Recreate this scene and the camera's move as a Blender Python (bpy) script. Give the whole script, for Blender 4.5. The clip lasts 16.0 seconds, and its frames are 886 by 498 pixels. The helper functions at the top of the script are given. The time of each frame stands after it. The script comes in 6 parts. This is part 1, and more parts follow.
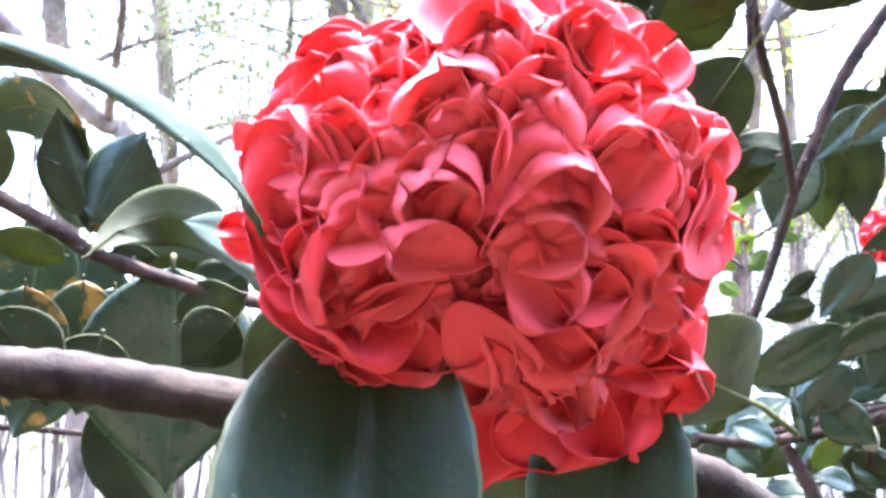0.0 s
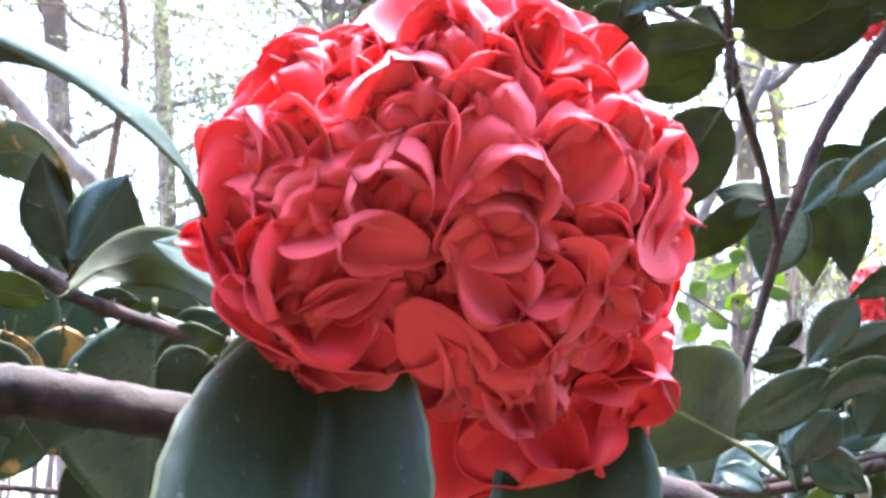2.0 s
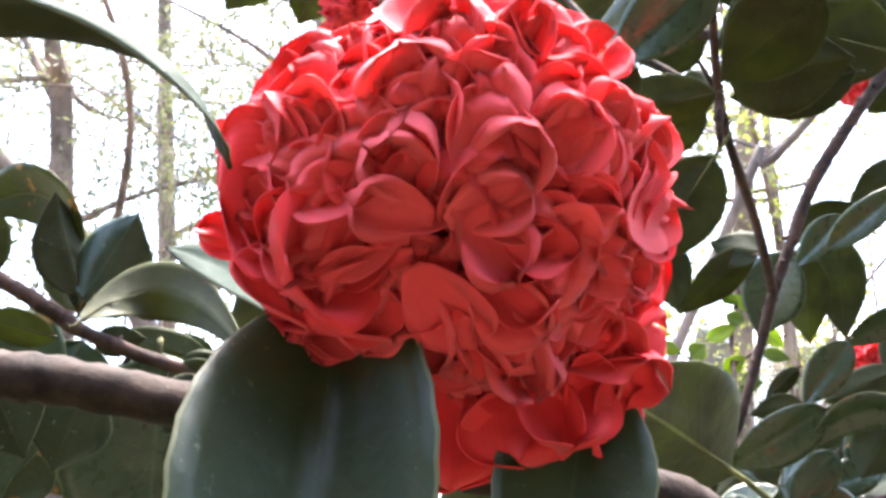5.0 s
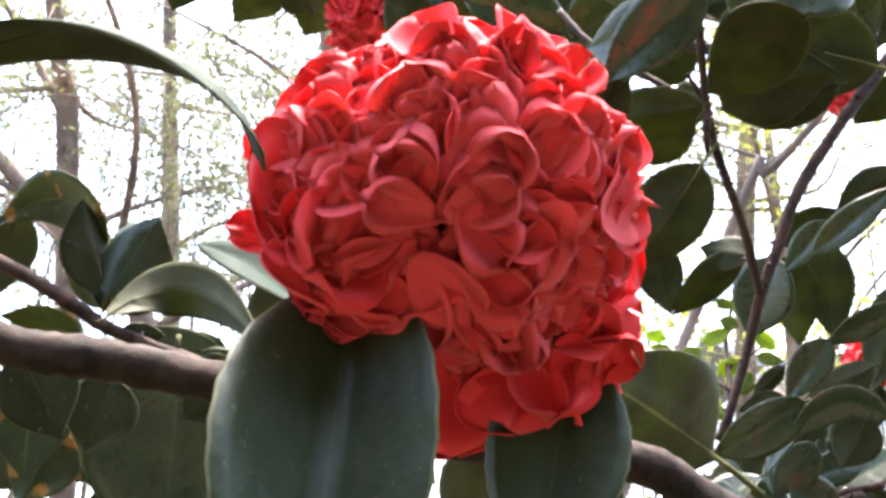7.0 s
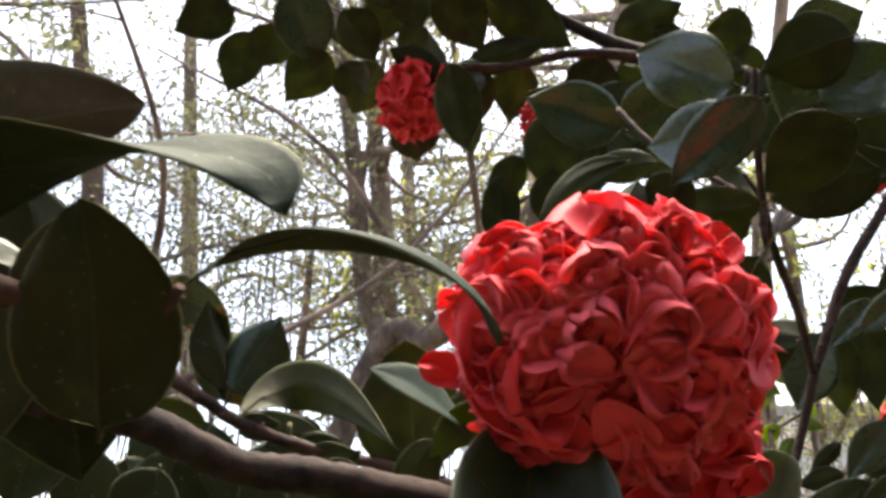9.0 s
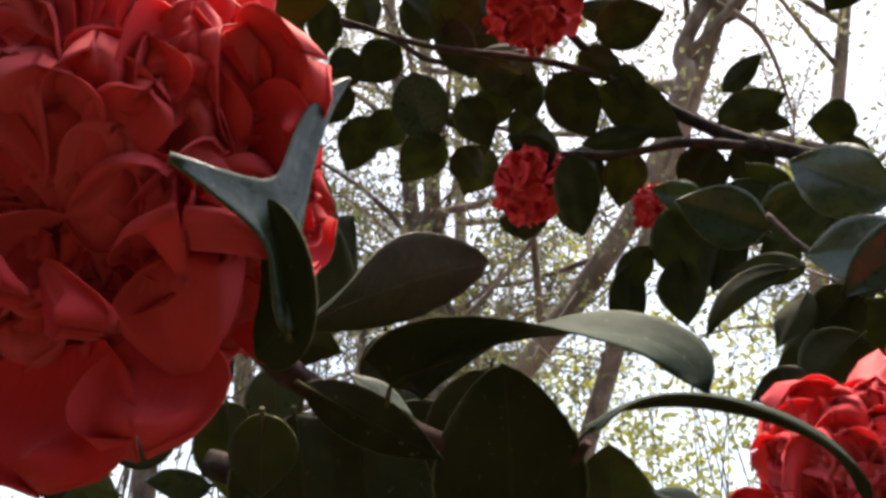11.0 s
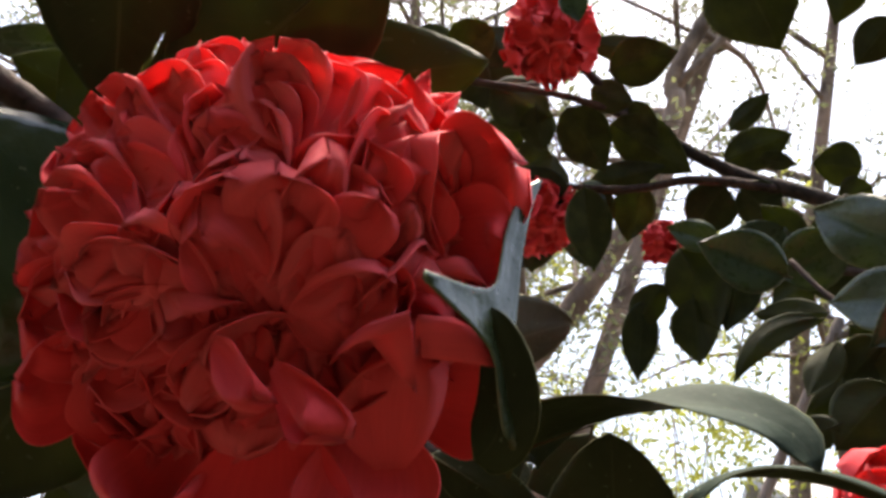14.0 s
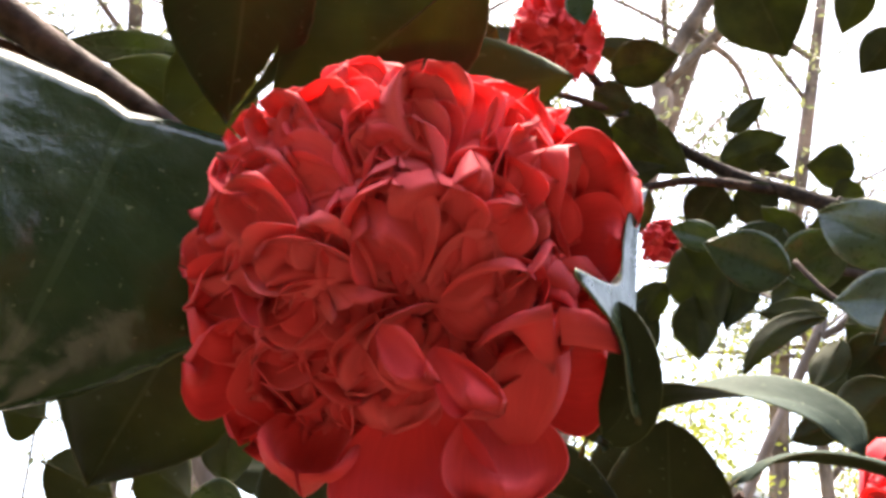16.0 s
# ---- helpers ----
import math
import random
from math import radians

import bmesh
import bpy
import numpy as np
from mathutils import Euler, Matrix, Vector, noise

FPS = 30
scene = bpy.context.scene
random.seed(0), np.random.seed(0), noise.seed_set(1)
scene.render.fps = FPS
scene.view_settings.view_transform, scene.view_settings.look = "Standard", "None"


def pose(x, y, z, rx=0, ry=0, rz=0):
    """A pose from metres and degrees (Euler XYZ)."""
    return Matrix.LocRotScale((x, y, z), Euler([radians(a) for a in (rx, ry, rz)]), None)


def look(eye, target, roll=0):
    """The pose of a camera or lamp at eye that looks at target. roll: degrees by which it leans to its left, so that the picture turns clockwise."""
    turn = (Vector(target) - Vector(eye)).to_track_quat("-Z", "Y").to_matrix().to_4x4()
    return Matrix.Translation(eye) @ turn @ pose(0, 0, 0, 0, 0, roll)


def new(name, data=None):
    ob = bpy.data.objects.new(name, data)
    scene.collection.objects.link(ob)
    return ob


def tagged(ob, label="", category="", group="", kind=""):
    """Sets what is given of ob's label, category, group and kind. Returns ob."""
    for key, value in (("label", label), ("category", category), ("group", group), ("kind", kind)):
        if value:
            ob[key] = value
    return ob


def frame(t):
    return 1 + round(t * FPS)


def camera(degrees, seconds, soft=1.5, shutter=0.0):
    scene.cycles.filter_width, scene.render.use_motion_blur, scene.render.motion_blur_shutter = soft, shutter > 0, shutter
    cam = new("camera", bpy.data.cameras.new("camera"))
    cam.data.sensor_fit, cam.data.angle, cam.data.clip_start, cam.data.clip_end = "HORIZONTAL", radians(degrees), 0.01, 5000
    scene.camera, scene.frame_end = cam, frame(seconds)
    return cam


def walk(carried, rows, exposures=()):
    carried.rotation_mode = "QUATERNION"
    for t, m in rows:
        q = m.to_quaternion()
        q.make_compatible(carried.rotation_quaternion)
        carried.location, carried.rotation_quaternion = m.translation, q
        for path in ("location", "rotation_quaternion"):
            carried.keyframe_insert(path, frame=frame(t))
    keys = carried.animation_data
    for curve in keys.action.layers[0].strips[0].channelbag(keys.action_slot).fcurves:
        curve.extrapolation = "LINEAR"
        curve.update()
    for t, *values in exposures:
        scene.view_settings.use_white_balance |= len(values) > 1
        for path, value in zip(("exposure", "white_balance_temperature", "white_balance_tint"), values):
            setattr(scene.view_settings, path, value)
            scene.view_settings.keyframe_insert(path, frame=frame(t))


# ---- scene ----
# camera: a small hand-held camera, 15 to 40 cm from the blooms
LENS = 52.0
cam = camera(LENS, 16.0, soft=3.2, shutter=0.3)
# seconds, eye (m), yaw to the left, pitch up, roll (degrees)
PATH = [
    (0, (0.0405, 0.0463, 1.5406), 2.42, 11.60, -0.92),
    (0.5, (0.0467, 0.0494, 1.5376), 2.56, 12.43, -0.68),
    (1, (0.0518, 0.0500, 1.5350), 2.59, 13.35, -0.58),
    (1.5, (0.0500, 0.0522, 1.5292), 2.34, 14.71, -0.80),
    (2, (0.0487, 0.0507, 1.5267), 2.23, 16.05, -1.02),
    (2.5, (0.0517, 0.0473, 1.5293), 2.32, 17.62, -0.63),
    (3, (0.0526, 0.0476, 1.5197), 2.37, 18.75, -0.76),
    (5.5, (0.0464, 0.0443, 1.4975), 1.96, 21.31, -1.29),
    (6, (0.0461, 0.0393, 1.4915), 2.02, 21.33, -1.54),
    (6.5, (0.0483, 0.0279, 1.4889), 2.17, 21.60, -1.40),
    (7, (0.0492, 0.0183, 1.4860), 2.24, 21.78, -1.03),
    (7.5, (0.0493, 0.0074, 1.4908), 2.01, 21.98, -1.03),
    (8, (0.0473, -0.0015, 1.4902), 1.94, 22.34, -1.02),
    (8.5, (0.0297, -0.0183, 1.4941), 2.47, 23.33, -1.49),
    (9, (0.0031, -0.0446, 1.4943), 2.98, 24.83, -1.18),
    (9.3, (-0.0166, -0.0611, 1.4999), 3.67, 25.80, -1.55),
    (9.7, (-0.0428, -0.0853, 1.4992), 4.21, 27.20, -0.92),
    (10, (-0.0562, -0.0947, 1.5006), 4.57, 27.78, -1.14),
    (10.2, (-0.0667, -0.0998, 1.5013), 4.92, 27.99, -0.49),
    (12.3, (-0.1196, -0.1117, 1.5117), 6.11, 28.87, 2.36),
    (12.5, (-0.1228, -0.1125, 1.5124), 5.94, 29.02, 2.61),
    (13, (-0.1276, -0.1162, 1.5166), 5.45, 29.25, 2.78),
    (13.5, (-0.1331, -0.1183, 1.5130), 4.98, 29.67, 2.41),
    (14, (-0.1390, -0.1249, 1.5156), 4.67, 29.53, 2.48),
    (14.5, (-0.1421, -0.1309, 1.5151), 4.55, 29.66, 2.36),
    (15, (-0.1507, -0.1301, 1.5061), 4.10, 29.77, 2.48),
    (15.5, (-0.1622, -0.1327, 1.5044), 3.49, 29.75, 2.26),
    (16, (-0.1688, -0.1467, 1.5039), 3.39, 29.30, 2.56),
]


def eye_pose(eye, yaw, pitch, roll):
    y, p = radians(yaw), radians(pitch)
    ahead = Vector((-math.sin(y) * math.cos(p), math.cos(y) * math.cos(p), math.sin(p)))
    return look(eye, Vector(eye) + ahead, roll)


EXPOSURES = [(0.0, 4.37, 5420, 10), (1.5, 4.16, 5420, 10), (3.0, 3.89, 5470, 10), (5.5, 3.66, 6550, 10), (7.0, 3.43, 6650, 10), (8.0, 3.1, 6900, 10), (8.5, 2.73, 7000, 10), (9.0, 2.28, 7400, 10), (10.2, 1.81, 7600, 10), (12.3, 1.57, 7600, 10), (13.5, 1.73, 7300, 10), (14.5, 2.28, 7300, 10), (15.0, 2.47, 7300, 10), (16.0, 3.02, 7300, 10)]
walk(cam, [(t, eye_pose(e, a, b, c)) for t, e, a, b, c in PATH], exposures=EXPOSURES)


# ---- light: a bright, thinly clouded sky over the garden ----
SUN_HIGH, SUN_TURN = 78.0, 18.0
world = bpy.data.worlds.new("sky")
scene.world = world
world.use_nodes = True
wn, wl = world.node_tree.nodes, world.node_tree.links
sky = wn.new("ShaderNodeTexSky")
sky.sky_type, sky.sun_disc = "NISHITA", False
sky.sun_elevation, sky.sun_rotation = radians(SUN_HIGH), radians(SUN_TURN)
sky.air_density, sky.dust_density, sky.ozone_density = 1.0, 4.0, 1.0
wn["Background"].inputs["Strength"].default_value = 0.15
wl.new(sky.outputs["Color"], wn["Background"].inputs["Color"])
sun = new("sun", bpy.data.lights.new("sun", "SUN"))
sun.data.energy, sun.data.angle, sun.data.color = 3.0, radians(25), (1.0, 0.95, 0.88)
_s, _e = radians(SUN_TURN), radians(SUN_HIGH)
sun.matrix_world = look((0, 0, 0), (-math.sin(_s) * math.cos(_e), -math.cos(_s) * math.cos(_e), -math.sin(_e)))


# ---- materials ----
def shader(name):
    m = bpy.data.materials.new(name)
    m.use_nodes = True
    nt = m.node_tree
    return m, nt.nodes, nt.links, nt.nodes["Principled BSDF"]


def ramp(nodes, links, source, stops):
    r = nodes.new("ShaderNodeValToRGB")
    while len(r.color_ramp.elements) < len(stops):
        r.color_ramp.elements.new(0.5)
    for el, (at, col) in zip(r.color_ramp.elements, stops):
        el.position, el.color = at, (*col, 1)
    links.new(source, r.inputs["Fac"])
    return r.outputs["Color"]


def noise_tex(nodes, links, scale, detail=4.0, coords="Object"):
    tc = nodes.new("ShaderNodeTexCoord")
    n = nodes.new("ShaderNodeTexNoise")
    n.inputs["Scale"].default_value, n.inputs["Detail"].default_value = scale, detail
    links.new(tc.outputs[coords], n.inputs["Vector"])
    return n.outputs["Fac"]


def mix_col(nodes, links, fac, a, b, blend="MIX"):
    m = nodes.new("ShaderNodeMix")
    m.data_type, m.blend_type = "RGBA", blend
    for sock, v in ((m.inputs["Factor"], fac), (m.inputs["A"], a), (m.inputs["B"], b)):
        if isinstance(v, (int, float)):
            sock.default_value = v
        elif isinstance(v, tuple):
            sock.default_value = (*v, 1)
        else:
            links.new(v, sock)
    return m.outputs["Result"]


def maths(nodes, links, op, a, b=0.0):
    m = nodes.new("ShaderNodeMath")
    m.operation = op
    for sock, v in zip(m.inputs, (a, b)):
        if isinstance(v, (int, float)):
            sock.default_value = v
        else:
            links.new(v, sock)
    return m.outputs[0]


def add_translucent(m, nodes, links, bsdf, colour, share):
    tr = nodes.new("ShaderNodeBsdfTranslucent")
    mx = nodes.new("ShaderNodeMixShader")
    mx.inputs["Fac"].default_value = share
    if isinstance(colour, tuple):
        tr.inputs["Color"].default_value = (*colour, 1)
    else:
        links.new(colour, tr.inputs["Color"])
    out = nodes["Material Output"]
    links.new(bsdf.outputs[0], mx.inputs[1])
    links.new(tr.outputs[0], mx.inputs[2])
    links.new(mx.outputs[0], out.inputs["Surface"])


def bump(nodes, links, bsdf, height, strength, distance):
    b = nodes.new("ShaderNodeBump")
    b.inputs["Strength"].default_value, b.inputs["Distance"].default_value = strength, distance
    links.new(height, b.inputs["Height"])
    links.new(b.outputs[0], bsdf.inputs["Normal"])


def leaf_material(name, dark, mid, rib, rough, shine, share, glow, rust=0.0, swell=1.8):
    """Leaf blade: u runs along the leaf, v across it; a pale midrib, arched side veins, blotches and specks."""
    m, n, l, bsdf = shader(name)
    uv = n.new("ShaderNodeUVMap")
    sep = n.new("ShaderNodeSeparateXYZ")
    l.new(uv.outputs[0], sep.inputs[0])
    across = maths(n, l, "ABSOLUTE", maths(n, l, "SUBTRACT", sep.outputs[1], 0.5))
    info = n.new("ShaderNodeObjectInfo")
    base = ramp(n, l, noise_tex(n, l, 60, 5), [(0.3, dark), (0.72, mid)])
    base = mix_col(n, l, maths(n, l, "MULTIPLY", info.outputs["Random"], 0.35), base, tuple(c * f for c, f in zip(mid, (1.5, 1.15, 0.9))))
    # side veins leave the midrib slantwise
    slant = maths(n, l, "SUBTRACT", maths(n, l, "MULTIPLY", sep.outputs[0], 9.0), maths(n, l, "MULTIPLY", across, 5.0))
    wob = maths(n, l, "MULTIPLY", noise_tex(n, l, 45, 2), 1.0)
    saw = maths(n, l, "FRACT", maths(n, l, "ADD", slant, wob))
    vein = maths(n, l, "LESS_THAN", maths(n, l, "ABSOLUTE", maths(n, l, "SUBTRACT", saw, 0.5)), 0.035)
    base = mix_col(n, l, maths(n, l, "MULTIPLY", vein, 0.10), base, rib)
    midrib = maths(n, l, "LESS_THAN", across, 0.013)
    base = mix_col(n, l, maths(n, l, "MULTIPLY", midrib, 0.7), base, rib)
    edge = maths(n, l, "GREATER_THAN", across, 0.487)
    base = mix_col(n, l, maths(n, l, "MULTIPLY", edge, 0.5), base, (0.20, 0.20, 0.10))
    # pale specks and yellow blotches
    speck = ramp(n, l, noise_tex(n, l, 420, 2), [(0.69, (0, 0, 0)), (0.73, (1, 1, 1))])
    base = mix_col(n, l, maths(n, l, "MULTIPLY", speck, 0.25), base, (0.30, 0.33, 0.20))
    blot = ramp(n, l, noise_tex(n, l, 38, 3), [(0.66, (0, 0, 0)), (0.75, (1, 1, 1))])
    base = mix_col(n, l, maths(n, l, "MULTIPLY", blot, 0.5), base, tuple(c * 0.6 + e for c, e in zip(mid, (0.05, 0.05, 0.0))))
    if rust:
        spot = ramp(n, l, noise_tex(n, l, 55, 5), [(0.57, (0, 0, 0)), (0.62, (1, 1, 1))])
        base = mix_col(n, l, maths(n, l, "MULTIPLY", spot, rust), base, (0.34, 0.17, 0.03))
    l.new(base, bsdf.inputs["Base Color"])
    rgh = maths(n, l, "ADD", maths(n, l, "MULTIPLY", noise_tex(n, l, 150, 3), 0.18), rough - 0.09)
    l.new(rgh, bsdf.inputs["Roughness"])
    bsdf.inputs["Specular IOR Level"].default_value = shine
    high = maths(n, l, "SUBTRACT", noise_tex(n, l, 130, 4), maths(n, l, "MULTIPLY", vein, 0.5))
    high = maths(n, l, "ADD", high, maths(n, l, "MULTIPLY", noise_tex(n, l, 32, 2), swell))
    bump(n, l, bsdf, high, 0.6, 0.0011)
    lit = mix_col(n, l, info.outputs["Random"], tuple(c * 0.6 for c in glow), tuple(c * 1.8 for c in glow))
    patch = ramp(n, l, noise_tex(n, l, 28, 3), [(0.40, (0.55, 0.55, 0.55)), (0.66, (1.3, 1.3, 1.0))])
    add_translucent(m, n, l, bsdf, mix_col(n, l, 1.0, lit, patch, "MULTIPLY"), share)
    return m


LEAF_TOP = leaf_material("leaf_top", (0.014, 0.026, 0.012), (0.031, 0.048, 0.021), (0.058, 0.080, 0.042), 0.29, 0.48, 0.10, (0.10, 0.15, 0.02))
LEAF_UNDER = leaf_material("leaf_underside", (0.021, 0.026, 0.011), (0.045, 0.051, 0.021), (0.085, 0.092, 0.040), 0.55, 0.18, 0.36, (0.17, 0.165, 0.040))
LEAF_DUSTY = leaf_material("leaf_underside_brown", (0.036, 0.029, 0.016), (0.066, 0.053, 0.029), (0.10, 0.085, 0.05), 0.6, 0.2, 0.2, (0.12, 0.10, 0.04))
LEAF_PALE = leaf_material("leaf_pale", (0.030, 0.046, 0.034), (0.055, 0.078, 0.060), (0.085, 0.105, 0.08), 0.42, 0.35, 0.14, (0.12, 0.16, 0.05))
# dark underside for the near leaves; their shade is put into the colour
LEAF_SHADED = leaf_material("shaded_leaf_underside", (0.013, 0.017, 0.007), (0.028, 0.034, 0.013), (0.04, 0.045, 0.02), 0.6, 0.12, 0.06, (0.10, 0.12, 0.02))
LEAF_BROAD = leaf_material("broad_leaf_top", (0.014, 0.027, 0.016), (0.030, 0.048, 0.027), (0.050, 0.070, 0.042), 0.42, 0.34, 0.08, (0.10, 0.15, 0.02), swell=3.0)
LEAF_RIBBED = leaf_material("ribbed_leaf_underside", (0.026, 0.032, 0.013), (0.052, 0.060, 0.024), (0.36, 0.36, 0.16), 0.55, 0.18, 0.36, (0.17, 0.175, 0.045))
LEAF_MATT = leaf_material("matt_leaf_top", (0.016, 0.027, 0.021), (0.027, 0.042, 0.033), (0.045, 0.06, 0.048), 0.7, 0.05, 0.02, (0.12, 0.16, 0.05))
LEAF_YOUNG = leaf_material("young_leaf_blade", (0.08, 0.12, 0.02), (0.17, 0.23, 0.04), (0.25, 0.30, 0.09), 0.45, 0.3, 0.4, (0.26, 0.34, 0.03))
LEAF_GLOSSY = leaf_material("glossy_leaf_top", (0.012, 0.023, 0.010), (0.028, 0.044, 0.017), (0.036, 0.056, 0.026), 0.22, 0.65, 0.10, (0.10, 0.15, 0.02), swell=6.0)
LEAF_BLOTCHED = leaf_material("leaf_blotched", (0.012, 0.024, 0.009), (0.030, 0.045, 0.015), (0.10, 0.13, 0.06), 0.4, 0.4, 0.14, (0.11, 0.15, 0.02), rust=0.8)


def petal_material(name, deep, bright, share):
    m, n, l, bsdf = shader(name)
    info = n.new("ShaderNodeObjectInfo")
    base = mix_col(n, l, info.outputs["Random"], deep, bright)
    uv = n.new("ShaderNodeUVMap")
    mp = n.new("ShaderNodeMapping")
    mp.inputs["Scale"].default_value = (1.5, 34, 1)
    l.new(uv.outputs[0], mp.inputs["Vector"])
    vn = n.new("ShaderNodeTexNoise")
    vn.inputs["Scale"].default_value, vn.inputs["Detail"].default_value = 1.0, 4
    l.new(mp.outputs[0], vn.inputs["Vector"])
    dark = mix_col(n, l, 0.2, base, (0.45, 0.01, 0.016), "MIX")
    base = mix_col(n, l, ramp(n, l, vn.outputs["Fac"], [(0.35, (0, 0, 0)), (0.7, (1, 1, 1))]), dark, base)
    l.new(base, bsdf.inputs["Base Color"])
    bsdf.inputs["Roughness"].default_value = 0.62
    bsdf.inputs["Specular IOR Level"].default_value = 0.10
    bsdf.inputs["Sheen Weight"].default_value = 0.22
    bsdf.inputs["Sheen Tint"].default_value = (1.0, 0.45, 0.5, 1)
    hgt = maths(n, l, "ADD", vn.outputs["Fac"], noise_tex(n, l, 300, 3))
    bump(n, l, bsdf, hgt, 0.22, 0.0006)
    add_translucent(m, n, l, bsdf, (0.84, 0.10, 0.105), share)
    return m


PETAL = petal_material("red_petal", (0.82, 0.072, 0.086), (0.94, 0.160, 0.182), 0.36)

# dark red of the cores that stop light inside the blooms
HEART = petal_material("red_opaque_core", (0.60, 0.020, 0.030), (0.66, 0.026, 0.034), 0.02)
# for outer petals and dim lobes: shade put into a darker red
OUTER_DIM_PETAL = petal_material("red_outer_dim_petal", (0.74, 0.036, 0.046), (0.82, 0.070, 0.082), 0.10)


def bark_material(name, dark, pale, scale, stretch):
    m, n, l, bsdf = shader(name)
    tc = n.new("ShaderNodeTexCoord")
    mp = n.new("ShaderNodeMapping")
    mp.inputs["Scale"].default_value = stretch
    l.new(tc.outputs["Object"], mp.inputs["Vector"])
    nz = n.new("ShaderNodeTexNoise")
    nz.inputs["Scale"].default_value, nz.inputs["Detail"].default_value = scale, 7
    nz.inputs["Roughness"].default_value = 0.65
    l.new(mp.outputs[0], nz.inputs["Vector"])
    base = ramp(n, l, nz.outputs["Fac"], [(0.32, dark), (0.68, pale)])
    lich = ramp(n, l, noise_tex(n, l, scale * 0.6, 5), [(0.58, (0, 0, 0)), (0.68, (1, 1, 1))])
    base = mix_col(n, l, maths(n, l, "MULTIPLY", lich, 0.3), base, tuple(min(1, c * 1.5 + 0.02) for c in pale))
    worn = ramp(n, l, noise_tex(n, l, scale * 0.2, 4), [(0.42, (0, 0, 0)), (0.64, (1, 1, 1))])
    base = mix_col(n, l, maths(n, l, "MULTIPLY", worn, 0.55), base, tuple(c * f for c, f in zip(pale, (1.5, 1.35, 1.28))))
    stain = ramp(n, l, noise_tex(n, l, scale * 0.35, 6), [(0.50, (0, 0, 0)), (0.60, (1, 1, 1))])
    base = mix_col(n, l, maths(n, l, "MULTIPLY", stain, 0.6), base, dark)
    l.new(base, bsdf.inputs["Base Color"])
    bsdf.inputs["Roughness"].default_value = 0.85
    bsdf.inputs["Specular IOR Level"].default_value = 0.2
    bump(n, l, bsdf, nz.outputs["Fac"], 0.9, 0.2 / scale)
    return m


BARK = bark_material("camellia_bark", (0.008, 0.005, 0.004), (0.036, 0.025, 0.021), 190, (1, 1, 1))
TWIG = bark_material("twig_bark", (0.014, 0.008, 0.007), (0.066, 0.040, 0.033), 220, (1, 1, 1))
TREE_BARK = bark_material("tree_bark", (0.06, 0.045, 0.038), (0.26, 0.205, 0.178), 9, (1, 1, 0.35))


PETIOLE = bark_material("leaf_stalk", (0.06, 0.06, 0.02), (0.14, 0.135, 0.05), 260, (1, 1, 1))
STALK = bark_material("thin_leaf_stalk", (0.022, 0.022, 0.009), (0.060, 0.056, 0.022), 260, (1, 1, 1))
BUD = bark_material("bud_scales", (0.16, 0.15, 0.09), (0.34, 0.28, 0.20), 300, (1, 1, 1))


def far_leaf_material(name, dark, pale, glow, share):
    m, n, l, bsdf = shader(name)
    geo = n.new("ShaderNodeNewGeometry")
    base = ramp(n, l, geo.outputs["Random Per Island"], [(0.0, dark), (1.0, pale)])
    l.new(base, bsdf.inputs["Base Color"])
    bsdf.inputs["Roughness"].default_value = 0.5
    add_translucent(m, n, l, bsdf, glow, share)
    return m


TREE_LEAF = far_leaf_material("tree_leaf", (0.028, 0.033, 0.018), (0.100, 0.106, 0.054), (0.19, 0.20, 0.09), 0.44)


# ---- mesh helpers ----
def part(name, bm, material, parent=None, label=""):
    me = bpy.data.meshes.new(name)
    bm.to_mesh(me)
    bm.free()
    return part_from(name, me, material, parent, label)


def part_from(name, me, material, parent=None, label=""):
    if material is not None and not me.materials:
        for mat in material if isinstance(material, (list, tuple)) else [material]:
            me.materials.append(mat)
    ob = new(name, me)
    if parent is not None:
        ob.parent = parent
    if label:
        tagged(ob, label)
    return ob


def thing(name, label, category, group="", at=(0, 0, 0)):
    ob = new(name)
    ob.empty_display_size = 0.02
    ob.location = at
    return tagged(ob, label, category, group)


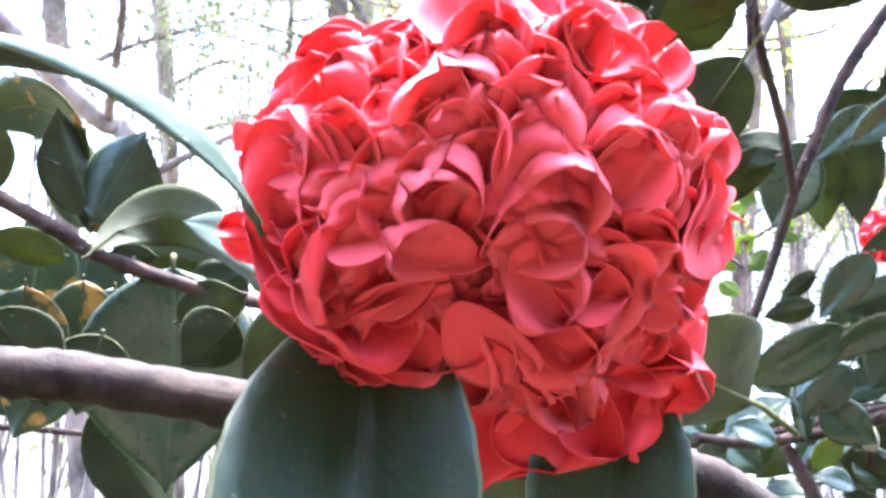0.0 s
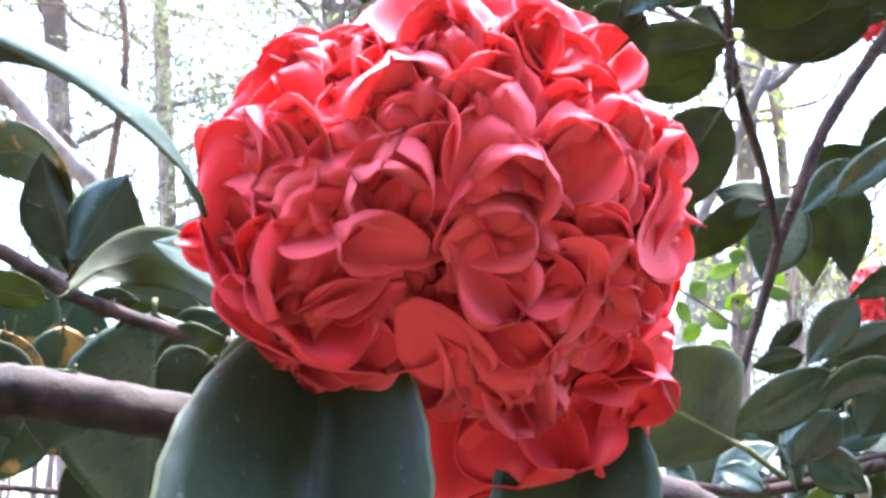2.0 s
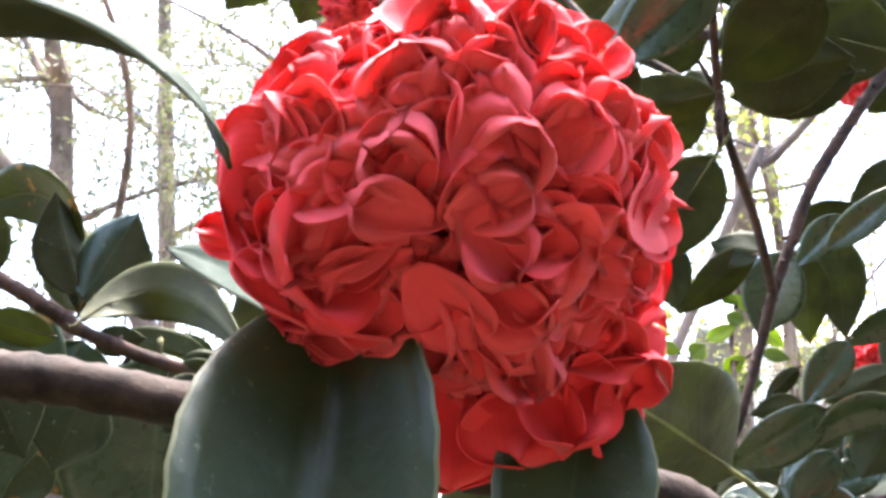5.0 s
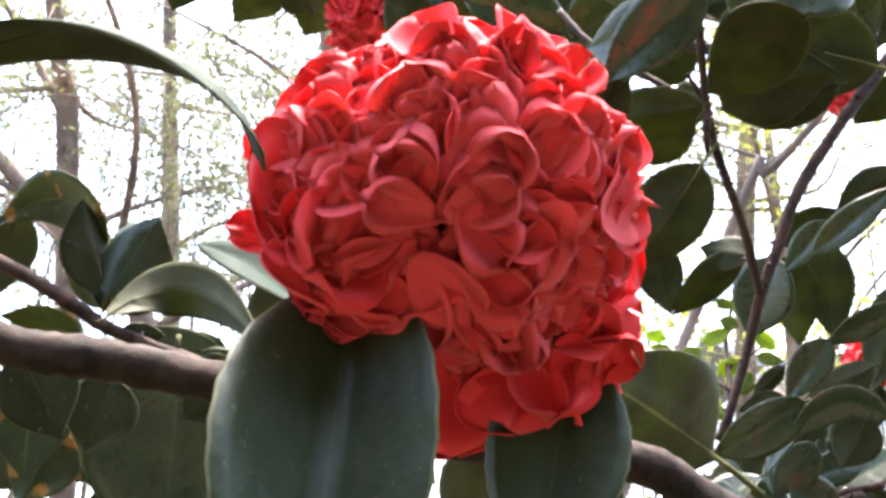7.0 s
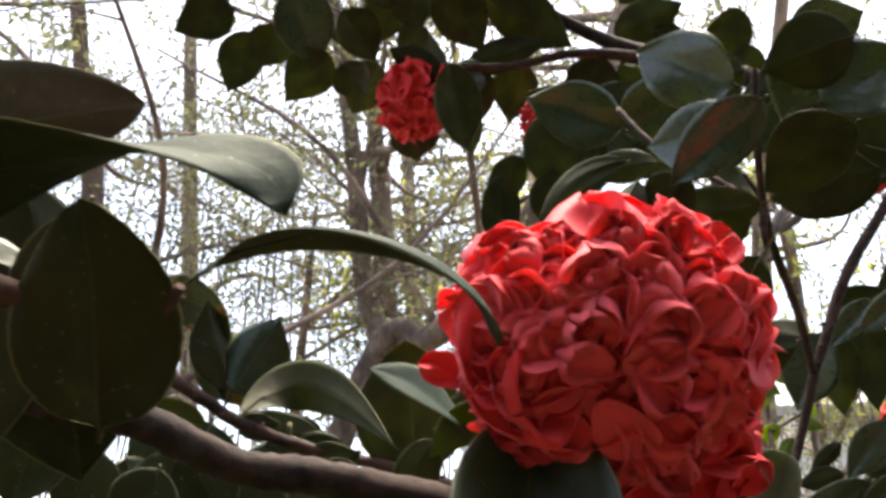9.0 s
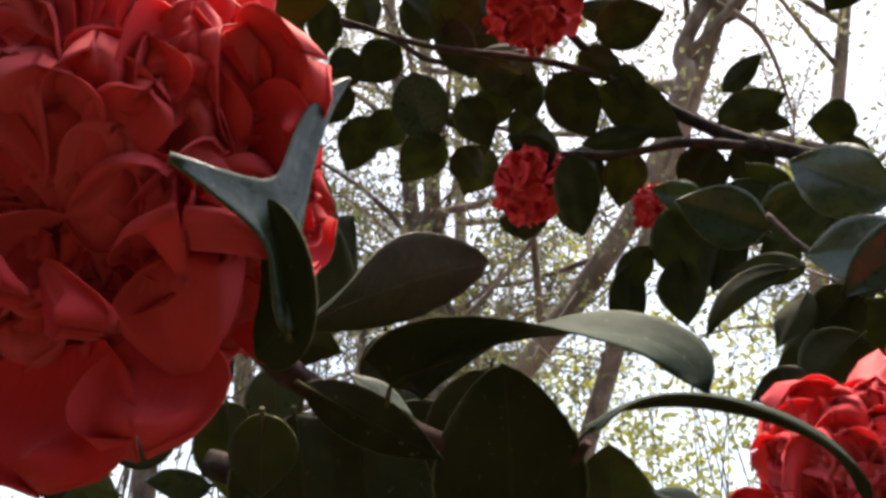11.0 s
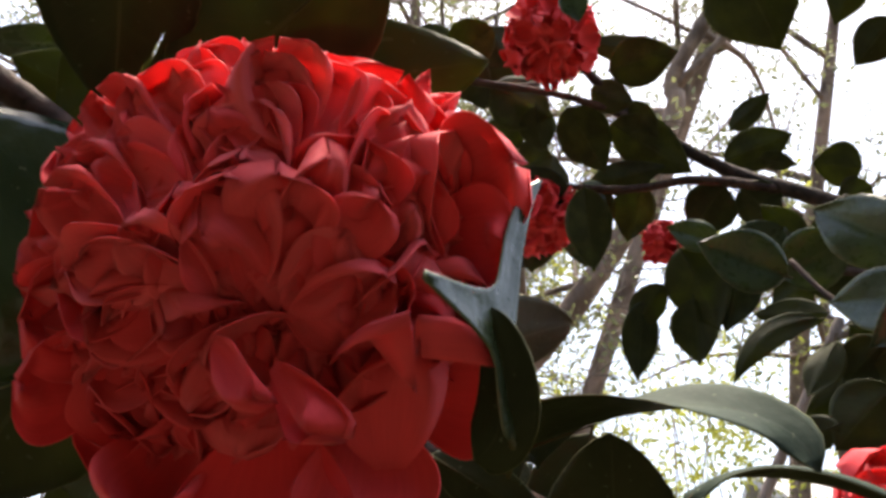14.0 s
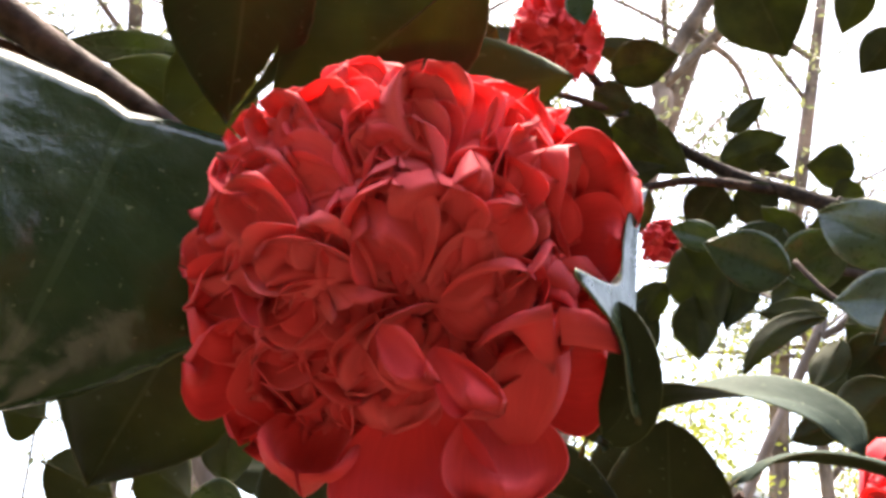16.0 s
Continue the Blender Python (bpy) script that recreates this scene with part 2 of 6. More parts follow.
def sheet_shell(rows, thick, skip=()):
    """A thin closed shell over a grid of points rows[i][j]; the outer skin takes slot 0, the back takes slot 1."""
    nu, nv = len(rows), len(rows[0])
    pts = np.array(rows, float)
    du, dv = np.gradient(pts, axis=0), np.gradient(pts, axis=1)
    nor = np.cross(dv, du)
    ln = np.linalg.norm(nor, axis=2, keepdims=True)
    nor = nor / np.maximum(ln, 1e-12)
    back = pts - nor * thick
    verts = np.concatenate([pts.reshape(-1, 3), back.reshape(-1, 3)])
    faces, mats, uvs = [], [], []
    off = nu * nv

    def uv_of(k):
        k %= off
        return ((k // nv) / (nu - 1), (k % nv) / (nv - 1))

    for i in range(nu - 1):
        for j in range(nv - 1):
            if (i, j) in skip:
                continue
            a, b, c, d = i * nv + j, i * nv + j + 1, (i + 1) * nv + j + 1, (i + 1) * nv + j
            faces += [(a, b, c, d), (off + d, off + c, off + b, off + a)]
            mats += [0, 1]
    rim = [(0, j) for j in range(nv)] + [(i, nv - 1) for i in range(1, nu)] + [(nu - 1, j) for j in range(nv - 2, -1, -1)] + [(i, 0) for i in range(nu - 2, 0, -1)]
    ring = [i * nv + j for i, j in rim]
    for a, b in zip(ring, ring[1:] + ring[:1]):
        faces.append((b, a, off + a, off + b))
        mats.append(1)
    me = bpy.data.meshes.new("sheet")
    me.from_pydata(verts.tolist(), [], faces)
    me.polygons.foreach_set("material_index", mats)
    me.polygons.foreach_set("use_smooth", [True] * len(faces))
    layer = me.uv_layers.new(name="UVMap")
    flat = []
    for f in faces:
        for k in f:
            flat += uv_of(k)
    layer.data.foreach_set("uv", flat)
    return me


def spline(points, steps):
    """A smooth run of points through the given ones."""
    p = [Vector(q) for q in points]
    p = [p[0] * 2 - p[1]] + p + [p[-1] * 2 - p[-2]]
    out = []
    for a, b, c, d in zip(p, p[1:], p[2:], p[3:]):
        for s in range(steps):
            t = s / steps
            out.append(0.5 * (2 * b + (c - a) * t + (2 * a - 5 * b + 4 * c - d) * t * t + (3 * b - a - 3 * c + d) * t**3))
    out.append(p[-2].copy())
    return out


def tube(bm, points, radii, sides=10, rough=0.0, seed=0):
    """A tapered round stem along points, its skin uneven by the share rough."""
    rnd = random.Random(seed)
    n = len(points)
    rings = []
    up = Vector((0.31, 0.2, 0.93))
    for i, p in enumerate(points):
        d = (points[min(i + 1, n - 1)] - points[max(i - 1, 0)]).normalized()
        x = d.cross(up).normalized()
        y = d.cross(x).normalized()
        r = radii[0] + (radii[-1] - radii[0]) * i / (n - 1) if len(radii) == 2 else np.interp(i / (n - 1), np.linspace(0, 1, len(radii)), radii)
        ring = []
        swell = 1 + rough * 0.6 * (noise.noise(p * 60) if r < 0.02 else noise.noise(p * 4))
        for k in range(sides):
            a = 2 * math.pi * k / sides
            q = r * swell * (1 + rough * (rnd.random() - 0.5))
            ring.append(bm.verts.new(p + x * math.cos(a) * q + y * math.sin(a) * q))
        rings.append(ring)
    for ra, rb in zip(rings, rings[1:]):
        for k in range(sides):
            f = bm.faces.new((ra[k], ra[(k + 1) % sides], rb[(k + 1) % sides], rb[k]))
            f.smooth = True
    bm.faces.new(rings[0][::-1])
    bm.faces.new(rings[-1])
    return rings


def stem(name, points, radii, material, parent, sides=12, rough=0.2, steps=11, knots=0, seed=1):
    """A branch or twig: a rough tapered tube with short scarred knots."""
    bm = bmesh.new()
    run = spline(points, steps)
    tube(bm, run, radii, sides, rough, seed)
    rnd = random.Random(seed + 7)
    for k in range(len(run) // 4 if radii[0] < 0.0046 else 0):
        # leaf scars and short dead spurs
        i = rnd.randrange(1, len(run) - 1)
        r = radii[0] + (radii[-1] - radii[0]) * i / (len(run) - 1)
        d = Vector((rnd.uniform(-1, 1), rnd.uniform(-1, 1), rnd.uniform(-0.6, 1))).normalized()
        far = rnd.choice((1.4, 1.6, 1.8, 2.4))
        tube(bm, [run[i], run[i] + d * r * far * 0.6, run[i] + d * r * far + Vector((0, 0, r * 0.3))], [r * 0.5, r * 0.42, r * 0.2], 6, 0.2, seed + k)
    for _ in range(knots):
        i = rnd.randrange(1, len(run) - 1)
        r = radii[0] + (radii[-1] - radii[0]) * i / (len(run) - 1)
        d = Vector((rnd.uniform(-1, 1), rnd.uniform(-1, 1), rnd.uniform(-0.4, 1))).normalized()
        tube(bm, [run[i], run[i] + d * r * 1.15, run[i] + d * r * 1.35], [r * 0.55, r * 0.4, r * 0.22], 7, 0.15, seed)
    return part(name, bm, material, parent)


# ---- camellia leaves ----
def leaf(parent, base, tip, width, face, bend=0.0, fold=0.25, twist=0.0, mid=None, droop=0.0, seed=0, stalk=0.06, label="", blunt=0.0, mats=None, cut=0.0, tear=None, spur=None, ctrl=None):
    """One camellia leaf from base to tip: elliptic, finely toothed, folded along its midrib. face: where its upper side looks.
    bend: how far its middle rises towards that side, as a share of its length; twist: degrees from base to tip; droop: tip curl; cut: share missing at its foot; tear: (column, share along) where a torn slit begins;
    ctrl: two inner points of a curved midrib; spur: (share along, spread, length, side) of a pointed corner drawn out of its margin."""
    rnd = random.Random(seed * 77 + 5)
    b, t = Vector(base), Vector(tip)
    run = (t - b).length
    f = Vector(face).normalized()
    f = (f - (t - b).normalized() * f.dot((t - b).normalized())).normalized()
    m = Vector(mid) if mid else (b + t) / 2 + f * bend * run
    c = m * 2 - (b + t) / 2
    if ctrl:
        k1, k2 = Vector(ctrl[0]), Vector(ctrl[1])
        c = k1
    nu, nv = (49 if spur else 25), 11
    rows = []
    ph = rnd.uniform(0, 6)
    wave = rnd.uniform(0.015, 0.05) * width
    if not (mid or ctrl or spur or tear or twist):
        twist = rnd.uniform(-22, 22)
        droop = droop or rnd.uniform(-0.05, 0.16)
    lop = rnd.uniform(-0.06, 0.06)
    for i in range(nu):
        u = i / (nu - 1)
        if ctrl:
            p = b * (1 - u) ** 3 + k1 * 3 * u * (1 - u) ** 2 + k2 * 3 * u * u * (1 - u) + t * u**3
            d = ((k1 - b) * (1 - u) ** 2 + (k2 - k1) * 2 * u * (1 - u) + (t - k2) * u * u).normalized()
        else:
            p = b * (1 - u) ** 2 + c * 2 * u * (1 - u) + t * u * u
            d = ((c - b) * (1 - u) + (t - c) * u).normalized()
        s = d.cross(f)
        s = s.normalized() if s.length > 1e-4 else Vector((1, 0, 0))
        nrm = s.cross(d).normalized()
        tw = Matrix.Rotation(radians(twist) * (u - 0.5), 3, d)
        s, nrm = tw @ s, tw @ nrm
        u = cut + (1 - cut) * u
        half = 0.5 * width * max(0.02, math.sin(math.pi * u ** (0.80 - blunt * 0.10)) ** (0.74 - blunt * 0.2))
        half *= 1 - 0.38 * (1 - blunt) * max(0, (u - 0.6) / 0.4) ** 1.6
        if u > 0.9:
            half *= 1 - 0.3 * (1 - blunt) * (u - 0.9) / 0.1
        tooth = 1 + 0.018 * (i % 2)
        p = p - nrm * droop * run * max(0, u - 0.55) ** 2 * 2.2
        row = []
        for j in range(nv):
            v = 2 * j / (nv - 1) - 1
            if tear and j == tear[0] and u > tear[1]:
                v += (2 / (nv - 1)) * (1 - 0.35 * min(1, (u - tear[1]) * 6) - 0.18 * math.sin(u * 70))
            lift = fold * half * abs(v) ** 1.25 - 0.10 * half * v * v * abs(v)
            lift += wave * math.sin(ph + 7 * u + 2.2 * v) * abs(v)
            lift -= 0.05 * half * (abs(v) < 0.05)
            if spur:
                p_out = s * spur[3] * spur[2] * max(0, (1 + spur[3] * v) / 2) ** 1.5 * math.exp(-abs((u - spur[0]) / spur[1]) ** 1.3)
            else:
                p_out = Vector()
            row.append(p + p_out + s * half * (v + lop * (1 - v * v)) * (tooth if abs(v) > 0.99 else 1) + nrm * lift)
        rows.append(row)
    rows_mid = [row[nv // 2] for row in rows]
    skip = {(i, tear[0]) for i in range(nu) if cut + (1 - cut) * i / (nu - 1) > tear[1]} if tear else ()
    me = sheet_shell(rows, 0.0004, skip)
    me.name = "leaf"
    blade = part_from("leaf", me, mats or [LEAF_TOP, LEAF_UNDER], parent, label)
    if stalk > 0:
        d0 = (c - b).normalized()
        bm = bmesh.new()
        bold = stalk > 0.15
        r0 = max(0.0007, min(0.0019, width * (0.024 if bold else 0.015)))
        low = f * r0 * 0.9
        tube(bm, [b - d0 * run * stalk - f * run * stalk * 0.35, b - d0 * run * stalk * 0.5, b - low * 0.4, rows_mid[3] - low, rows_mid[9] - low * 0.5], [r0 * 1.1, r0, r0, r0 * 0.7, r0 * 0.2], 6)
        part("leaf_stalk", bm, PETIOLE if bold else STALK, blade)
    return blade


# ---- petals and blooms ----
def petal_mesh(cup, roll, ruffle, notch, seed, slim=1.0, nu=13, nv=13, skin=None, frill=0.0):
    """A petal one unit long and one wide: narrow foot, round spoon-shaped blade, its rim rolled back, waved and frilled."""
    rnd = random.Random(seed)
    ph, ph2, ph3 = rnd.uniform(0, 6), rnd.uniform(0, 6), rnd.uniform(0, 6)
    lean, tilt = rnd.uniform(-0.14, 0.14), rnd.uniform(-0.2, 0.2)
    pleat = rnd.uniform(-0.5, 1.0) * frill
    rows = []
    for i in range(nu):
        u = (i / (nu - 1)) ** 0.85
        if u < 0.68:
            hw = 0.5 * slim * (0.22 + 0.78 * math.sin(0.5 * math.pi * u / 0.68) ** 0.9)
        else:
            hw = 0.5 * slim * max(0.002, 1 - ((u - 0.68) / 0.32) ** 2.3) ** (1 / 2.3)
        row = []
        for j in range(nv):
            v = math.sin(0.5 * math.pi * (2 * j / (nv - 1) - 1))
            broad = min(1.0, 2.2 * hw / slim)
            ragged = broad * frill * max(0, u - 0.6) * (math.sin(ph3 + 6 * v) + 0.35 * math.sin(ph + 13 * v)) * 0.16
            x = hw * v * (1 + 0.4 * ragged) + lean * u * u
            y = u - broad * notch * (1 - abs(v)) ** 2 * max(0, u - 0.75) * 1.6 + ragged
            near = math.hypot(x / (0.5 * slim), max(0, u - 0.62) / 0.38)
            z = cup * 0.5 * ((2 * hw * v) ** 2 * 0.9 + ((u - 0.5) / 0.5) ** 2 * 0.55) - cup * 0.3
            z -= roll * max(0, near - 0.5) ** 2 * 1.5 * u
            z += ruffle * u * (max(0.12, near) - 0.12) * (math.sin(ph + 4.4 * v + 1.5 * u) * 0.8 + math.sin(ph2 + 8.5 * v) * 0.3) + tilt * x * u
            z += pleat * 0.06 * u * math.cos(2.6 * math.pi * v + ph2 * 0.3) * (1 - 0.4 * abs(v))
            row.append((x, y, z))
        rows.append(row)
    me = sheet_shell(rows, 0.014)
    me.name = "petal"
    for _ in range(2):
        me.materials.append(skin or PETAL)
    return me


PETALOIDS = [petal_mesh(random.uniform(0.30, 0.70), random.uniform(0.15, 0.55), random.uniform(0.18, 0.42), random.choice((0, 0, 0.06, 0.12)), 100 + k, random.uniform(0.95, 1.25), 15, 17, None, random.uniform(0.25, 0.6)) for k in range(24)]
# darkened copies of the inner petals, for lobes and blooms that look dim
DIMMED_PETALOIDS = []
for me in PETALOIDS:
    dimmed = me.copy()
    for slot in range(2):
        dimmed.materials[slot] = OUTER_DIM_PETAL
    DIMMED_PETALOIDS.append(dimmed)
GUARDS = [petal_mesh(random.uniform(0.6, 0.95), random.uniform(0.05, 0.4), random.uniform(0.16, 0.30), 0.06, 300 + k, 1.0, 17, 21, OUTER_DIM_PETAL, 0.2) for k in range(6)]


def set_petal(bloom, me, base, along, face, length, width):
    y = Vector(along).normalized()
    z = Vector(face)
    z = (z - y * z.dot(y)).normalized()
    x = y.cross(z)
    m = Matrix((x, y, z)).transposed().to_4x4()
    ob = part_from("petal", me, None, bloom)
    ob.matrix_basis = Matrix.Translation(Vector(base) - bloom.location) @ m @ Matrix.Diagonal((width, length, length, 1))
    return ob


def petal_at(bloom, base, tip, width, face, k=0, guard=True):
    """A single large petal from base to tip."""
    b, t = Vector(base), Vector(tip)
    return set_petal(bloom, (GUARDS if guard else PETALOIDS)[k % (6 if guard else 24)], b, t - b, face, (t - b).length, width)


def dome(bloom, c, a, right, top, radius, deep, count, size, rnd, wide=105, squash=(1, 1), hollow=13, petals=PETALOIDS, flat=None):
    """Inner petals crowded over a dome about the axis a, in whorls that open outwards from a dark hollow at its middle.
    flat: (direction, reach), a side on which the dome is pressed flat by the leaf below it."""
    for i in range(count):
        w = (i + 0.5) / count
        ch = math.cos(radians(hollow))
        th = math.acos(ch - w * (ch - math.cos(radians(wide)))) + rnd.uniform(-0.08, 0.08)
        ph = i * 2.399963 + rnd.uniform(-0.3, 0.3)
        rad = right * math.cos(ph) * squash[0] + top * math.sin(ph) * squash[1]
        d = a * math.cos(th) * deep + rad * math.sin(th)
        dn = d.normalized()
        out = (rad.normalized() * math.cos(th) - a * math.sin(th)).normalized()
        side = dn.cross(out)
        drift = noise.noise_vector(dn * 2.4 + c * 53)
        psi = 1.3 * drift.x + rnd.gauss(0, 0.16)
        lean = radians(min(72, 33 + 16 * min(1, th / 1.1) + 34 * drift.y + rnd.gauss(0, 7)))
        tan = out * math.cos(psi) + side * math.sin(psi)
        along = dn * math.cos(lean) + tan * math.sin(lean)
        face = dn * math.sin(lean) - tan * math.cos(lean)
        ln, wd = size * rnd.uniform(1.0, 1.45), size * rnd.uniform(0.7, 1.15)
        swell = 1 + min(0.05, 0.15 * noise.noise(dn * 2.6 + c * 40))
        tipp = c + d * radius * rnd.uniform(0.90, 1.04) * swell
        if i % 12 == 5:
            # short petals sunk in the hollow
            tipp = c + (a * deep + rad * rnd.uniform(0.02, 0.26)) * radius * rnd.uniform(0.60, 0.76)
            along = (a + rad * rnd.uniform(0, 0.6) + side * rnd.uniform(-0.4, 0.4)).normalized()
            face = a - rad
        pick = petals[rnd.randrange(24)]
        if flat and (tipp + along * ln * 0.14 - c).dot(Vector(flat[0]).normalized()) > flat[1]:
            continue
        set_petal(bloom, pick, tipp - along * ln * 0.86, along, face, ln, wd)


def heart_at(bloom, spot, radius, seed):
    """An opaque crumpled ball added inside a bloom, in place of its dense heart, to block light from behind."""
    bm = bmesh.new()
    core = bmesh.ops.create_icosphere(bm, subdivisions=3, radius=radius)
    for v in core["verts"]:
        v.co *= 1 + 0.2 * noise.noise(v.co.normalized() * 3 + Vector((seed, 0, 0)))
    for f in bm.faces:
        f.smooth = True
    heart = part("flower_heart", bm, HEART, bloom, "opaque core added to block light from behind")
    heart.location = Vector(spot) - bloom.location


def lobe(bloom, centre, axis, radius, count=18, size=0.02, seed=1, wide=95, deep=0.9, hollow=13, petals=PETALOIDS):
    """A smaller crowded knot of petals within a bloom."""
    a = Vector(axis).normalized()
    right = a.cross(Vector((0, 0, 1))).normalized()
    dome(bloom, Vector(centre), a, right, a.cross(right), radius, deep, count, size, random.Random(seed), wide, hollow=hollow, petals=petals)
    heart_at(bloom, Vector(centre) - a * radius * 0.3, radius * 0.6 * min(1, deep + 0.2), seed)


def bloom_at(label, centre, axis, radius, deep=0.85, count=105, size=0.024, seed=1, wide=105, guards=9, squash=(1, 1), up=(0, 0, 1), group="camellia blooms", hollow=13, petals=PETALOIDS, flat=None):
    """A peony-shaped camellia bloom: a dome of cupped, ruffled inner petals over a ring of large outer ones."""
    rnd = random.Random(seed)
    bloom = thing("camellia_flower", label, "flower", group, centre)
    c, a = Vector(centre), Vector(axis).normalized()
    right = a.cross(Vector(up)).normalized() * -1
    top = a.cross(right).normalized()
    if top.dot(Vector(up)) < 0:
        top = -top
    dome(bloom, c, a, right, top, radius, deep, count, size, rnd, wide, squash, hollow, petals, flat)
    for k in range(guards):
        ph = 2 * math.pi * (k + rnd.uniform(-0.2, 0.2)) / guards
        rad = right * math.cos(ph) * squash[0] + top * math.sin(ph) * squash[1]
        th = radians(rnd.uniform(72, 96))
        along = rad.normalized() * math.sin(th) + a * math.cos(th)
        face = a * math.sin(th) - rad.normalized() * math.cos(th)
        set_petal(bloom, GUARDS[k % 6], c - a * radius * 0.25, along, face, radius * 1.0 * rad.length, radius * 0.95)
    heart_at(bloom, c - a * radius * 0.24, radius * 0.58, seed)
    return bloom


# ---- ground, low growth and a far house ----
def ground_sheet():
    bm = bmesh.new()
    n = 60
    grid = []
    for i in range(n + 1):
        row = []
        for j in range(n + 1):
            x, y = ((2 * i / n - 1) ** 3) * 600, ((2 * j / n - 1) ** 3) * 600
            z = 0.12 * noise.noise(Vector((x * 0.3, y * 0.3, 0))) if abs(x) < 60 and abs(y) < 60 else 0.0
            row.append(bm.verts.new((x, y, z)))
        grid.append(row)
    for i in range(n):
        for j in range(n):
            f = bm.faces.new((grid[i][j], grid[i + 1][j], grid[i + 1][j + 1], grid[i][j + 1]))
            f.smooth = True
    m, nd, l, bsdf = shader("leaf_litter")
    base = ramp(nd, l, noise_tex(nd, l, 3.0, 8), [(0.3, (0.035, 0.027, 0.018)), (0.6, (0.09, 0.07, 0.045)), (0.75, (0.055, 0.07, 0.025))])
    l.new(base, bsdf.inputs["Base Color"])
    bsdf.inputs["Roughness"].default_value = 0.9
    bump(nd, l, bsdf, noise_tex(nd, l, 25, 6), 0.8, 0.03)
    ob = part("ground", bm, m)
    return tagged(ob, "ground under the trees covered with dry leaf litter", "ground", kind="structure")


ground_sheet()


def house():
    h = thing("house", "pale house wall with a low grey roof beyond the shrubs", "house", at=(6.0, 12.6, 0))
    m, nd, l, bsdf = shader("white_boards")
    tc = nd.new("ShaderNodeTexCoord")
    wv = nd.new("ShaderNodeTexWave")
    wv.bands_direction = "Z"
    wv.inputs["Scale"].default_value = 2.0
    l.new(tc.outputs["Object"], wv.inputs["Vector"])
    l.new(ramp(nd, l, noise_tex(nd, l, 4, 5), [(0.3, (0.62, 0.62, 0.60)), (0.7, (0.78, 0.78, 0.76))]), bsdf.inputs["Base Color"])
    bsdf.inputs["Roughness"].default_value = 0.7
    bump(nd, l, bsdf, wv.outputs["Fac"], 0.5, 0.02)
    bm = bmesh.new()
    bmesh.ops.create_cube(bm, size=1, matrix=Matrix.Translation((0, 0, 2.1)) @ Matrix.Diagonal((5, 4, 4.2, 1)))
    bmesh.ops.bevel(bm, geom=bm.edges[:], offset=0.03, segments=1, affect="EDGES")
    part("wall", bm, m, h)
    m2, nd, l, bsdf = shader("grey_roof")
    l.new(ramp(nd, l, noise_tex(nd, l, 6, 5), [(0.3, (0.25, 0.25, 0.26)), (0.7, (0.36, 0.36, 0.37))]), bsdf.inputs["Base Color"])
    bsdf.inputs["Roughness"].default_value = 0.8
    bm = bmesh.new()
    prof = [(-2.3, 4.15), (0, 5.2), (2.3, 4.15), (2.3, 4.03), (0, 5.05), (-2.3, 4.03)]
    a = [bm.verts.new((-2.8, y, z)) for y, z in prof]
    b = [bm.verts.new((2.8, y, z)) for y, z in prof]
    for k in range(6):
        bm.faces.new((a[k], a[(k + 1) % 6], b[(k + 1) % 6], b[k]))
    bm.faces.new(a[::-1])
    bm.faces.new(b)
    bmesh.ops.recalc_face_normals(bm, faces=bm.faces[:])
    part("roof", bm, m2, h)


house()


def thicket(name, label, category, spots, leaf_size, count, spread, foliage, seed, stems=4):
    """Low growth: many small leaves in loose clumps on thin stems; one thing that nobody could count."""
    rnd = np.random.RandomState(seed)
    base = thing(name, label, category)
    bm = bmesh.new()
    for k, (x, y, z) in enumerate(spots):
        for s in range(stems):
            p = Vector((x + rnd.uniform(-0.5, 0.5), y + rnd.uniform(-0.5, 0.5), 0))
            q = Vector((x + rnd.uniform(-0.9, 0.9) * spread, y + rnd.uniform(-0.9, 0.9) * spread, z + rnd.uniform(0, 0.9)))
            tube(bm, spline([p, (p + q) / 2 + Vector(rnd.uniform(-0.25, 0.25, 3)), q], 4), [0.018, 0.004], 5, 0.1, k)
    part("stem", bm, TREE_BARK, base)
    pts = []
    for x, y, z in spots:
        n_clump = 14
        for _ in range(n_clump):
            c = np.array([x, y, z]) + rnd.normal(0, 1, 3) * np.array([spread, spread, 0.55])
            pts.append(c + rnd.normal(0, 0.16, (count // n_clump, 3)))
    crown_mesh("foliage", np.concatenate(pts), leaf_size, foliage, base, rnd)
    return base


def crown_mesh(name, at, size, foliage, parent, rnd):
    """Many small pointed leaves, each a folded pair of blades, at the given places."""
    n = len(at)
    u = rnd.normal(0, 1, (n, 3))
    u[:, 2] -= 0.35
    u /= np.linalg.norm(u, axis=1, keepdims=True)
    w = np.cross(u, rnd.normal(0, 1, (n, 3)))
    w /= np.linalg.norm(w, axis=1, keepdims=True)
    nn = np.cross(u, w)
    s = size * rnd.uniform(0.6, 1.35, (n, 1))
    v = np.stack([at, at + u * s * 0.5 + w * s * 0.24 + nn * s * 0.07, at + u * s, at + u * s * 0.5 - w * s * 0.24 + nn * s * 0.07], 1).reshape(-1, 3)
    k = np.arange(n)[:, None] * 4
    f = np.concatenate([k + [0, 1, 2], k + [0, 2, 3]], 1).reshape(-1, 3)
    me = bpy.data.meshes.new(name)
    me.from_pydata(v.tolist(), [], f.tolist())
    me.materials.append(foliage)
    ob = new(name, me)
    ob.parent = parent
    return tagged(ob, kind="stuff")


